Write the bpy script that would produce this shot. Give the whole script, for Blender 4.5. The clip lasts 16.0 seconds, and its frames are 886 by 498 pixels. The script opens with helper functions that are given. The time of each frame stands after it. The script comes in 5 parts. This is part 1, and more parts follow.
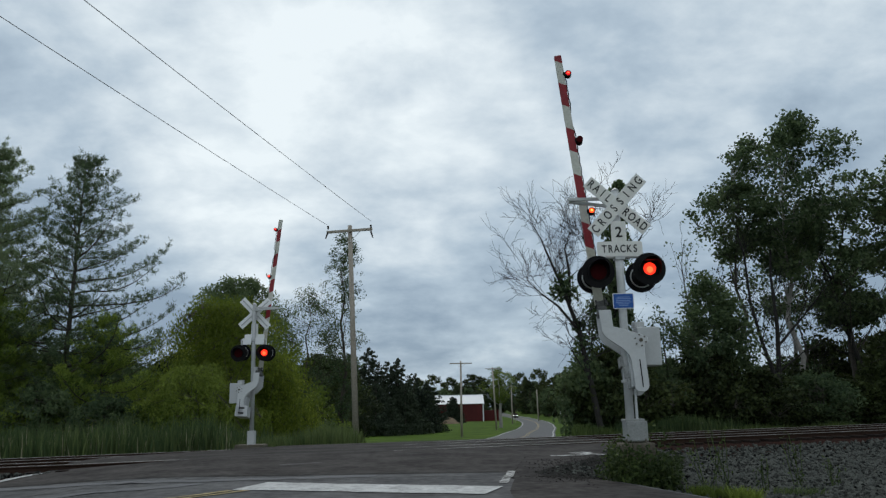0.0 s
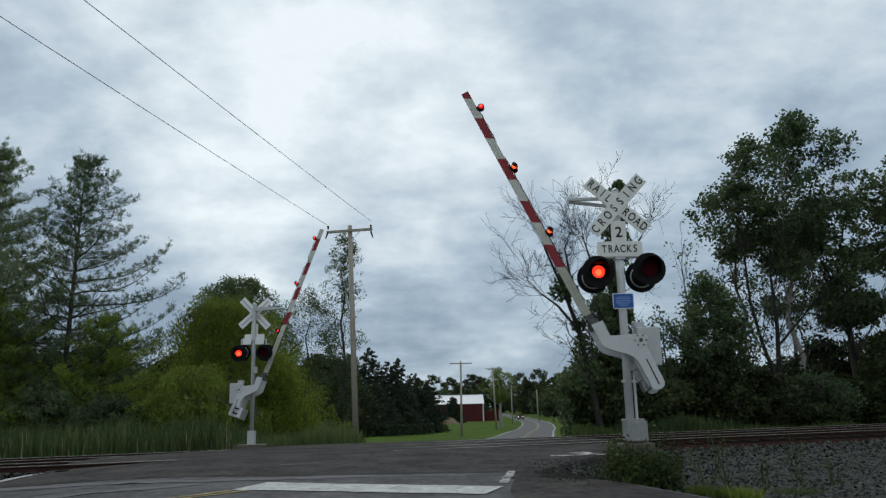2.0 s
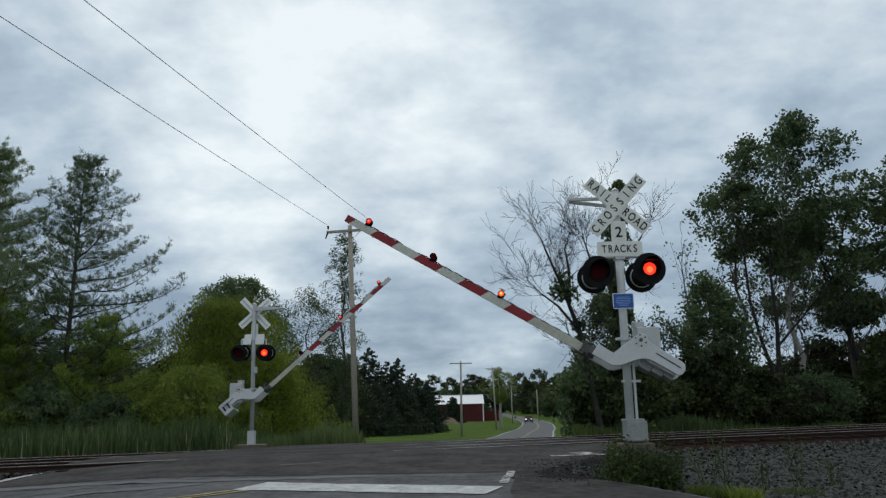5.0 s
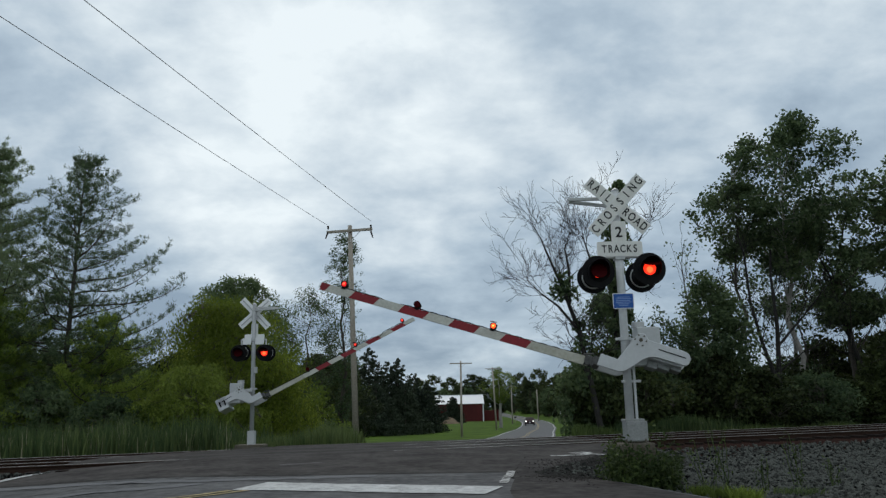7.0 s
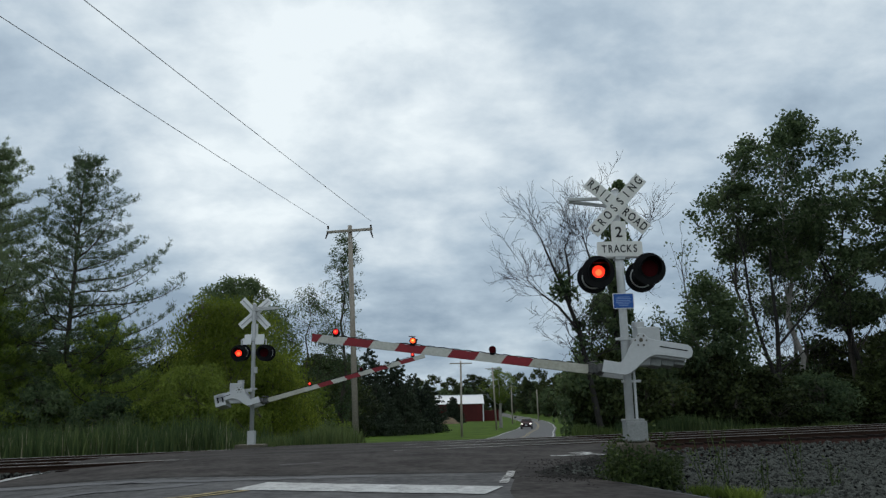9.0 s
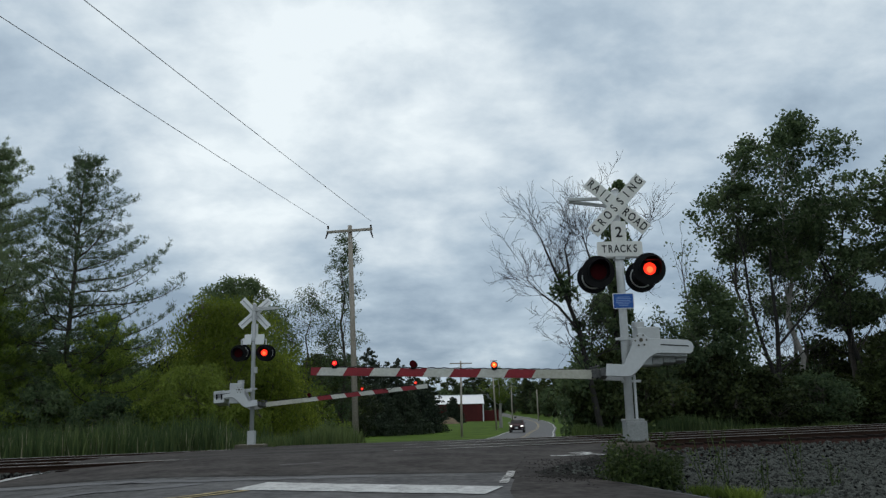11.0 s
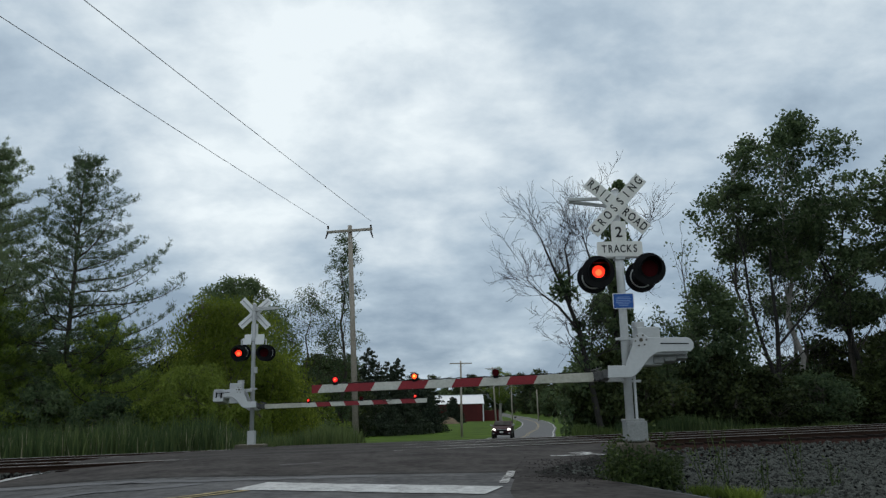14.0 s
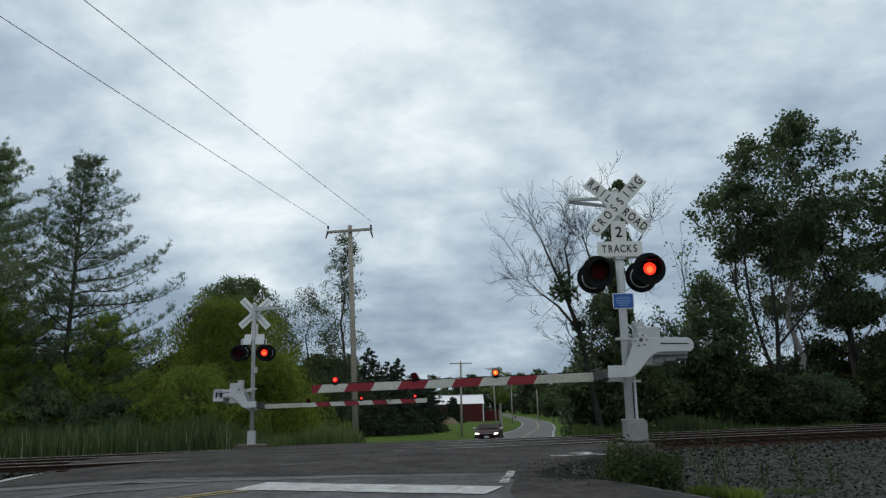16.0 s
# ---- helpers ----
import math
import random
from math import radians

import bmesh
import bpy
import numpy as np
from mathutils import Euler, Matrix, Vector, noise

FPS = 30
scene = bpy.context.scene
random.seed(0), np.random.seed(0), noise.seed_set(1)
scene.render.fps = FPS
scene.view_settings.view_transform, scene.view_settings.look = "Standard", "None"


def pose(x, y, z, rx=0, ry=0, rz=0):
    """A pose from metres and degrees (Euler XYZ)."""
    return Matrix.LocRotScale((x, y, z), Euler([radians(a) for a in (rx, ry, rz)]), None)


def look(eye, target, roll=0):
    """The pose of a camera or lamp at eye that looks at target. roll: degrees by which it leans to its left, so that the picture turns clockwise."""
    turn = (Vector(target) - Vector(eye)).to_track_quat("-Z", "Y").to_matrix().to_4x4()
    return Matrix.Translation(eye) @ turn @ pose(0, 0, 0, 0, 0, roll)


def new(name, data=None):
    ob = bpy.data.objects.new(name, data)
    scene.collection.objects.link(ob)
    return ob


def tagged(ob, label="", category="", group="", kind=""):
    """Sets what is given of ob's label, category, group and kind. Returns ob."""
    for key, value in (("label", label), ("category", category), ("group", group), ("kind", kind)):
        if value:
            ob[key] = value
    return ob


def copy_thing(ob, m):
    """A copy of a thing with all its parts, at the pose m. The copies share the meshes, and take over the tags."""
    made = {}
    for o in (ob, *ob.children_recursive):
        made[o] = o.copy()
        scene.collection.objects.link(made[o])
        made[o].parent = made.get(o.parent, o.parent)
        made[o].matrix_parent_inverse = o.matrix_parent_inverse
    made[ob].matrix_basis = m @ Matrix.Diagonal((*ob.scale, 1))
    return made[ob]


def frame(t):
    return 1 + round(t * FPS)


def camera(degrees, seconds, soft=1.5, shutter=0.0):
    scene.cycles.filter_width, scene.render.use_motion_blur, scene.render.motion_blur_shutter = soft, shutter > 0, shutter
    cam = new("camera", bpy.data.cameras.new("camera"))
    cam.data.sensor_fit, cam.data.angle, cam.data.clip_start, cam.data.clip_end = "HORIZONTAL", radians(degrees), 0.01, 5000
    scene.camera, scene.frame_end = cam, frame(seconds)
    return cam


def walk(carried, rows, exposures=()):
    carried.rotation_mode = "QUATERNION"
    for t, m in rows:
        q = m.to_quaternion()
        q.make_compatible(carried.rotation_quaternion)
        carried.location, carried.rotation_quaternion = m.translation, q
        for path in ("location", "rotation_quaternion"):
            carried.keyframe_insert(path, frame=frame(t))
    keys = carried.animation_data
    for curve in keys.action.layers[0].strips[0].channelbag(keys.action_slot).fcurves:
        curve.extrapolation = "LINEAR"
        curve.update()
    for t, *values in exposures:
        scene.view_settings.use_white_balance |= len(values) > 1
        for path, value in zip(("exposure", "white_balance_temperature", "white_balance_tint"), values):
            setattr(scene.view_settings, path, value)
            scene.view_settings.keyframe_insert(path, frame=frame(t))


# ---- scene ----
# camera: it stands still beside the road
cam = camera(57.64, 16.0, soft=1.35)
EYE = pose(0, 0, 1.0, 101.5, 0, 0) @ pose(0, 0, 0, 0, 0, -1.35)
walk(cam, [(0.0, EYE), (16.0, EYE)])

# world: overcast sky, brighter where the sun stands behind the clouds
world = bpy.data.worlds.new("overcast")
scene.world = world
world.use_nodes = True
wn, wl = world.node_tree.nodes, world.node_tree.links
wn.clear()


def wnode(kind, **sets):
    n = wn.new(kind)
    for k, v in sets.items():
        n.inputs[k].default_value = v
    return n


sky = wn.new("ShaderNodeTexSky")
sky.sky_type, sky.sun_disc = "NISHITA", False
sky.sun_elevation, sky.sun_rotation = radians(54), radians(-8)
coord = wn.new("ShaderNodeTexCoord")
sep = wn.new("ShaderNodeSeparateXYZ")
wl.new(coord.outputs["Generated"], sep.inputs[0])
lift = wn.new("ShaderNodeMath")
lift.operation = "MAXIMUM"
lift.inputs[1].default_value = 0.0
wl.new(sep.outputs["Z"], lift.inputs[0])
lift2 = wn.new("ShaderNodeMath")
lift2.operation = "ADD"
lift2.inputs[1].default_value = 0.42
wl.new(lift.outputs[0], lift2.inputs[0])
flat = wn.new("ShaderNodeVectorMath")
flat.operation = "DIVIDE"
wl.new(coord.outputs["Generated"], flat.inputs[0])
comb = wn.new("ShaderNodeCombineXYZ")
for k in range(3):
    wl.new(lift2.outputs[0], comb.inputs[k])
wl.new(comb.outputs[0], flat.inputs[1])
shift = wn.new("ShaderNodeMapping")
shift.inputs["Location"].default_value = (3.1, 1.7, 0)
shift.inputs["Scale"].default_value = (1.0, 1.15, 0.6)
wl.new(flat.outputs[0], shift.inputs[0])
big = wnode("ShaderNodeTexNoise", Scale=2.0, Detail=4.0, Roughness=0.5, Distortion=0.25)
small = wnode("ShaderNodeTexNoise", Scale=5.0, Detail=7.0, Roughness=0.56, Distortion=0.1)
for n in (big, small):
    wl.new(shift.outputs[0], n.inputs["Vector"])
mixn = wn.new("ShaderNodeMix")
mixn.data_type = "FLOAT"
mixn.inputs[0].default_value = 0.55
wl.new(big.outputs["Fac"], mixn.inputs[2])
wl.new(small.outputs["Fac"], mixn.inputs[3])
# glow of the hidden sun
sund = wn.new("ShaderNodeVectorMath")
sund.operation = "DOT_PRODUCT"
sund.inputs[1].default_value = Vector((-0.06, 0.86, 0.50)).normalized()
wl.new(coord.outputs["Generated"], sund.inputs[0])
glow = wn.new("ShaderNodeMapRange")
glow.interpolation_type = "SMOOTHSTEP"
glow.inputs["From Min"].default_value, glow.inputs["From Max"].default_value = 0.86, 0.995
glow.inputs["To Min"].default_value, glow.inputs["To Max"].default_value = -0.035, 0.12
wl.new(sund.outputs["Value"], glow.inputs[0])
addg = wn.new("ShaderNodeMath")
addg.operation = "ADD"
wl.new(mixn.outputs[0], addg.inputs[0])
wl.new(glow.outputs[0], addg.inputs[1])
ramp = wn.new("ShaderNodeValToRGB")
el = ramp.color_ramp.elements
el[0].position, el[0].color = 0.36, (0.27, 0.36, 0.46, 1)
el[1].position, el[1].color = 0.70, (0.87, 0.95, 0.985, 1)
e2 = el.new(0.49)
e2.color = (0.445, 0.55, 0.645, 1)
# thicker and darker towards the skyline, thinner and brighter behind the camera
low_sky = wn.new("ShaderNodeMapRange")
low_sky.inputs["From Min"].default_value, low_sky.inputs["From Max"].default_value = 0.04, 0.34
low_sky.inputs["To Min"].default_value, low_sky.inputs["To Max"].default_value = -0.085, 0.015
wl.new(sep.outputs["Z"], low_sky.inputs[0])
back_sky = wn.new("ShaderNodeMapRange")
back_sky.inputs["From Min"].default_value, back_sky.inputs["From Max"].default_value = 0.2, -0.5
back_sky.inputs["To Min"].default_value, back_sky.inputs["To Max"].default_value = 0.0, 0.13
wl.new(sep.outputs["Y"], back_sky.inputs[0])
add2, add3 = wn.new("ShaderNodeMath"), wn.new("ShaderNodeMath")
wl.new(addg.outputs[0], add2.inputs[0])
wl.new(low_sky.outputs[0], add2.inputs[1])
wl.new(add2.outputs[0], add3.inputs[0])
wl.new(back_sky.outputs[0], add3.inputs[1])
# a few large cloud masses: direction, spread, thicker (-) or thinner (+)
cloud_sum = add3
for way, wide, much in (((0.20, 0.93, 0.36), 0.985, -0.04), ((0.46, 0.80, 0.42), 0.975, 0.10), ((-0.02, 0.94, 0.20), 0.985, -0.04), ((-0.10, 0.93, 0.34), 0.980, 0.015)):
    dot = wn.new("ShaderNodeVectorMath")
    dot.operation = "DOT_PRODUCT"
    dot.inputs[1].default_value = Vector(way).normalized()
    wl.new(coord.outputs["Generated"], dot.inputs[0])
    lobe = wn.new("ShaderNodeMapRange")
    lobe.interpolation_type = "SMOOTHSTEP"
    lobe.inputs["From Min"].default_value, lobe.inputs["From Max"].default_value = wide, 0.999
    lobe.inputs["To Min"].default_value, lobe.inputs["To Max"].default_value = 0.0, much
    wl.new(dot.outputs["Value"], lobe.inputs[0])
    total = wn.new("ShaderNodeMath")
    wl.new(cloud_sum.outputs[0], total.inputs[0])
    wl.new(lobe.outputs[0], total.inputs[1])
    cloud_sum = total
wl.new(cloud_sum.outputs[0], ramp.inputs[0])
bg_sky = wnode("ShaderNodeBackground", Strength=0.08)
bg_cloud = wnode("ShaderNodeBackground", Strength=1.0)
wl.new(sky.outputs[0], bg_sky.inputs[0])
wl.new(ramp.outputs[0], bg_cloud.inputs[0])
mixs = wnode("ShaderNodeMixShader", Fac=0.94)
wl.new(bg_sky.outputs[0], mixs.inputs[1])
wl.new(bg_cloud.outputs[0], mixs.inputs[2])
wout = wn.new("ShaderNodeOutputWorld")
wl.new(mixs.outputs[0], wout.inputs[0])

sun = new("sun", bpy.data.lights.new("sun", "SUN"))
sun.data.energy, sun.data.angle, sun.data.color = 1.0, radians(30), (1.0, 0.95, 0.86)
sun.matrix_world = look((0, 0, 60), (6, -36, 8))
scene.view_settings.exposure = 0.0


# ---- materials ----
def material(name, c1, c2=None, rough=0.7, metal=0.0, scale=6.0, fine=60.0, bump=0.15, vary=0.0, translucent=0.0, stain=0.35, gloss=0.3, ramp_at=(0.3, 0.7)):
    """Two scales of noise between two colours, with bump; vary: by object and by island."""
    m = bpy.data.materials.new(name)
    m.use_nodes = True
    nt = m.node_tree
    n, l = nt.nodes, nt.links
    p = n["Principled BSDF"]
    c2 = c2 or tuple(v * 0.7 for v in c1)
    tc = n.new("ShaderNodeTexCoord")
    n1, n2 = n.new("ShaderNodeTexNoise"), n.new("ShaderNodeTexNoise")
    n1.inputs["Scale"].default_value, n1.inputs["Detail"].default_value = scale, 3
    n2.inputs["Scale"].default_value, n2.inputs["Detail"].default_value = fine, 4
    for k in (n1, n2):
        l.new(tc.outputs["Object"], k.inputs["Vector"])
    mx = n.new("ShaderNodeMix")
    mx.data_type = "FLOAT"
    mx.inputs[0].default_value = stain
    l.new(n2.outputs["Fac"], mx.inputs[2])
    l.new(n1.outputs["Fac"], mx.inputs[3])
    fac = mx.outputs[0]
    if vary:
        info, geo = n.new("ShaderNodeObjectInfo"), n.new("ShaderNodeNewGeometry")
        both = n.new("ShaderNodeMath")
        both.operation = "ADD"
        l.new(info.outputs["Random"], both.inputs[0])
        l.new(geo.outputs["Random Per Island"], both.inputs[1])
        sc = n.new("ShaderNodeMath")
        sc.operation = "MULTIPLY_ADD"
        sc.inputs[1].default_value, sc.inputs[2].default_value = vary, -vary
        l.new(both.outputs[0], sc.inputs[0])
        ad = n.new("ShaderNodeMath")
        ad.operation = "ADD"
        l.new(fac, ad.inputs[0])
        l.new(sc.outputs[0], ad.inputs[1])
        fac = ad.outputs[0]
    cr = n.new("ShaderNodeValToRGB")
    cr.color_ramp.elements[0].position, cr.color_ramp.elements[0].color = ramp_at[0], (*c2, 1)
    cr.color_ramp.elements[1].position, cr.color_ramp.elements[1].color = ramp_at[1], (*c1, 1)
    l.new(fac, cr.inputs[0])
    l.new(cr.outputs[0], p.inputs["Base Color"])
    p.inputs["Specular IOR Level"].default_value = gloss
    p.inputs["Roughness"].default_value, p.inputs["Metallic"].default_value = rough, metal
    if bump:
        b = n.new("ShaderNodeBump")
        b.inputs["Strength"].default_value, b.inputs["Distance"].default_value = bump, 0.02
        l.new(n2.outputs["Fac"], b.inputs["Height"])
        l.new(b.outputs[0], p.inputs["Normal"])
    if translucent:
        t = n.new("ShaderNodeBsdfTranslucent")
        l.new(cr.outputs[0], t.inputs[0])
        ms = n.new("ShaderNodeMixShader")
        ms.inputs[0].default_value = translucent
        l.new(p.outputs[0], ms.inputs[1])
        l.new(t.outputs[0], ms.inputs[2])
        l.new(ms.outputs[0], n["Material Output"].inputs[0])
    return m


def glowing(name, colour, strength):
    m = bpy.data.materials.new(name)
    m.use_nodes = True
    p = m.node_tree.nodes["Principled BSDF"]
    p.inputs["Base Color"].default_value = (*colour, 1)
    p.inputs["Emission Color"].default_value = (*colour, 1)
    p.inputs["Emission Strength"].default_value = strength
    return m


ASPHALT_OLD = material("asphalt_old", (0.120, 0.119, 0.121), (0.045, 0.045, 0.047), 0.9, scale=0.9, fine=7, bump=0.4, stain=0.5, gloss=0.1, ramp_at=(0.36, 0.64))
ASPHALT_NEW = material("asphalt_new", (0.074, 0.068, 0.065), (0.022, 0.020, 0.0195), 0.9, scale=1.1, fine=7, bump=0.4, stain=0.5, gloss=0.05, ramp_at=(0.34, 0.66))
ASPHALT_FAR = material("asphalt_far", (0.125, 0.125, 0.128), (0.085, 0.085, 0.088), 0.9, scale=0.3, fine=20, gloss=0.15)
PAINT_WORN = material("road_paint_worn", (0.42, 0.42, 0.41), (0.06, 0.058, 0.056), 0.8, scale=6, fine=16, bump=0.3, stain=0.6, ramp_at=(0.44, 0.56))
PAINT_WHITE = material("road_paint_white", (0.46, 0.465, 0.46), (0.17, 0.17, 0.17), 0.7, scale=2.5, fine=12, stain=0.45, ramp_at=(0.32, 0.6))
PAINT_YELLOW = material("road_paint_yellow", (0.36, 0.27, 0.10), (0.10, 0.085, 0.05), 0.7, scale=3, fine=25, stain=0.55)
GRASS = material("lawn", (0.078, 0.130, 0.013), (0.022, 0.044, 0.006), 0.95, scale=0.3, fine=1.6, bump=0.4, stain=0.55, gloss=0.05)
BALLAST = material("ballast_stone", (0.080, 0.084, 0.076), (0.003, 0.003, 0.003), 0.9, scale=3, fine=30, bump=0.4, vary=0.62, gloss=0.05)
GRAVEL_DARK = material("gravel_dark", (0.060, 0.056, 0.052), (0.016, 0.015, 0.014), 0.95, scale=9, fine=24, bump=0.5, gloss=0.1)
BALLAST_BASE = material("ballast_base", (0.030, 0.029, 0.027), (0.012, 0.012, 0.011), 0.95, scale=8, fine=24, bump=0.9, gloss=0.04)
RUSTBED = material("rust_stained_bed", (0.030, 0.012, 0.008), (0.007, 0.004, 0.0035), 0.95, scale=1.5, fine=12, bump=0.8, gloss=0.03)
RAIL_SIDE = material("rail_rust", (0.05, 0.03, 0.022), (0.025, 0.016, 0.013), 0.8, scale=3, fine=40, gloss=0.04)
RAIL_TOP = material("rail_worn_steel", (0.38, 0.37, 0.36), (0.25, 0.24, 0.23), 0.5, 0.6, scale=2, fine=30, bump=0.05)
TIE = material("creosoted_wood", (0.030, 0.023, 0.019), (0.015, 0.012, 0.011), 0.9, scale=4, fine=30, vary=0.2, gloss=0.03)
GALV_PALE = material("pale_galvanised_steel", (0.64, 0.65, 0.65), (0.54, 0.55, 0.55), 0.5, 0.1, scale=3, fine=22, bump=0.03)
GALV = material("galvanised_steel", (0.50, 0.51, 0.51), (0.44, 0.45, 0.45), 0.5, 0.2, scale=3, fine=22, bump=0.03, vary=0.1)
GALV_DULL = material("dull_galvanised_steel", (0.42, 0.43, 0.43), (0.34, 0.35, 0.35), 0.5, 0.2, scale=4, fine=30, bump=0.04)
ALU = material("aluminium_sheet", (0.84, 0.85, 0.85), (0.72, 0.73, 0.73), 0.5, 0.0, scale=4, fine=50, bump=0.04)
SIGN_WHITE = material("sign_white", (0.82, 0.81, 0.77), (0.70, 0.69, 0.65), 0.5, scale=3, fine=40, bump=0.02)
BLACK = material("black_paint", (0.009, 0.009, 0.010), (0.005, 0.005, 0.006), 0.6, scale=6, fine=40, bump=0.05, gloss=0.12)
LETTER = material("black_lettering", (0.02, 0.02, 0.02), (0.014, 0.014, 0.014), 0.6, bump=0)
BLUE = material("sign_blue", (0.03, 0.12, 0.42), (0.02, 0.09, 0.34), 0.5, scale=4, fine=40, bump=0.02)
BLUE_TEXT = material("pale_sign_text", (0.25, 0.36, 0.62), (0.2, 0.3, 0.55), 0.5, bump=0)
ARM_WHITE = material("gate_white", (0.55, 0.55, 0.50), (0.38, 0.38, 0.33), 0.5, scale=2, fine=30, bump=0.04)
ARM_RED = material("gate_red", (0.27, 0.014, 0.022), (0.15, 0.010, 0.015), 0.45, scale=3, fine=40, bump=0.04)
ARM_WOOD = material("weathered_arm", (0.50, 0.49, 0.42), (0.32, 0.31, 0.25), 0.75, scale=3, fine=18, bump=0.1)
CONCRETE = material("weathered_concrete", (0.15, 0.13, 0.10), (0.055, 0.048, 0.036), 0.9, scale=4, fine=25, bump=0.3)
CAST = material("dull_cast_metal", (0.33, 0.34, 0.33), (0.20, 0.205, 0.20), 0.65, 0.1, scale=6, fine=40, bump=0.1)
STEEL_DARK = material("dark_steel", (0.13, 0.13, 0.125), (0.06, 0.06, 0.058), 0.6, 0.2, scale=6, fine=40, bump=0.1)
POLE_WOOD = material("weathered_pole", (0.42, 0.375, 0.315), (0.22, 0.19, 0.155), 0.85, scale=1.2, fine=16, bump=0.3)
PORCELAIN = material("dark_insulator", (0.05, 0.035, 0.03), (0.03, 0.025, 0.02), 0.3, bump=0)
WIRE = material("wire", (0.27, 0.275, 0.28), (0.2, 0.205, 0.21), 0.6, bump=0)
BARK = material("bark", (0.10, 0.085, 0.07), (0.04, 0.035, 0.03), 0.9, scale=3, fine=20, bump=0.5, vary=0.1)
# bark of the bare trees, darkened in colour to read as backlit silhouettes
BARK_DARK = material("silhouette_bark", (0.038, 0.035, 0.032), (0.02, 0.018, 0.017), 0.9, scale=3, fine=20, bump=0.4)
BARK_PALE = material("pale_bark", (0.36, 0.34, 0.31), (0.15, 0.14, 0.125), 0.9, scale=2, fine=15, bump=0.4)
def foliage(name, c1, c2, through_=0.4, scale=0.35):
    return material(name, c1, c2, 0.6, scale=scale, fine=4, bump=0, vary=0.46, translucent=through_, stain=0.7, gloss=0.13)


LEAF = {
    "dark": foliage("leaf_dark", (0.135, 0.182, 0.084), (0.056, 0.086, 0.044), 0.5),
    # shade inside the thicket and woods, put into the leaf colour
    "shaded": foliage("leaf_shaded", (0.062, 0.080, 0.026), (0.017, 0.026, 0.010), 0.3),
    "mid": foliage("leaf_mid", (0.180, 0.235, 0.042), (0.082, 0.118, 0.024)),
    "bright": foliage("leaf_bright", (0.290, 0.335, 0.046), (0.120, 0.160, 0.024), 0.45),
    "pine": foliage("pine_needles", (0.215, 0.275, 0.140), (0.075, 0.110, 0.060), 0.42),
    "boughs": foliage("low_pine_needles", (0.280, 0.360, 0.064), (0.105, 0.155, 0.034), 0.45),
    "blackgreen": foliage("conifer_needles", (0.042, 0.056, 0.034), (0.015, 0.024, 0.015), 0.1),
    "reed": foliage("reed_leaf", (0.135, 0.172, 0.064), (0.050, 0.080, 0.032), 0.4, 0.25),
    "straw": foliage("straw_reed", (0.32, 0.30, 0.20), (0.17, 0.165, 0.10), 0.35, 0.25),
    "weed": foliage("weed_leaf", (0.090, 0.125, 0.038), (0.032, 0.050, 0.017), 0.35, 1.5),
}
BARN_RED = material("barn_boards", (0.085, 0.014, 0.013), (0.05, 0.01, 0.010), 0.85, scale=0.6, fine=6, vary=0.2)
BARN_ROOF = material("white_metal_roof", (0.72, 0.73, 0.75), (0.6, 0.61, 0.63), 0.5, scale=0.4, fine=5, bump=0.03)
WHITE_TRIM = material("white_paint", (0.7, 0.7, 0.7), (0.6, 0.6, 0.6), 0.6, scale=3, fine=20, bump=0.03)
CAR_PAINT = material("car_paint", (0.040, 0.014, 0.019), (0.032, 0.011, 0.015), 0.5, 0.0, bump=0, gloss=0.04)
CAR_PAINT_GREY = material("car_paint_silver", (0.32, 0.33, 0.34), (0.28, 0.29, 0.3), 0.3, 0.5, bump=0)
GLASS = material("tinted_glass", (0.020, 0.022, 0.025), (0.016, 0.018, 0.021), 0.45, bump=0, gloss=0.06)
RUBBER = material("rubber", (0.02, 0.02, 0.02), (0.014, 0.014, 0.014), 0.85, bump=0)
CHROME = material("chrome", (0.6, 0.6, 0.62), (0.5, 0.5, 0.52), 0.2, 0.9, bump=0)
HEADLIGHT = glowing("headlight_on", (1.0, 0.97, 0.92), 2.6)
LAMP_ON = glowing("red_lamp_on", (1.0, 0.030, 0.010), 1.5)
LAMP_CORE = glowing("red_lamp_core", (1.0, 0.11, 0.03), 2.0)
LAMP_TIP = glowing("red_arm_lamp_on", (1.0, 0.016, 0.018), 0.8)
LAMP_AMBER = glowing("orange_arm_lamp_on", (1.0, 0.085, 0.018), 2.0)
LAMP_SPOT = glowing("amber_lamp_core", (1.0, 0.42, 0.06), 2.4)
LENS_DARK = material("dark_red_lens", (0.055, 0.003, 0.005), (0.030, 0.002, 0.003), 0.5, scale=9, fine=50, bump=0, gloss=0.04)


# ---- building blocks ----
def part(name, bm, mat, parent=None, label="", smooth=False):
    if isinstance(bm, bmesh.types.BMesh):
        me = bpy.data.meshes.new(name)
        bm.normal_update()
        bm.to_mesh(me)
        bm.free()
    else:
        me = bm
    if not me.materials:
        me.materials.append(mat)
    if smooth:
        for f in me.polygons:
            f.use_smooth = True
    ob = new(name, me)
    ob.parent = parent
    if label:
        tagged(ob, label)
    return ob


def thing(name, label, category, x=0, y=0, z=0, rz=0, group="", kind=""):
    ob = new(name)
    ob.empty_display_size = 0.2
    ob.matrix_world = pose(x, y, z, 0, 0, rz)
    return tagged(ob, label, category, group, kind)


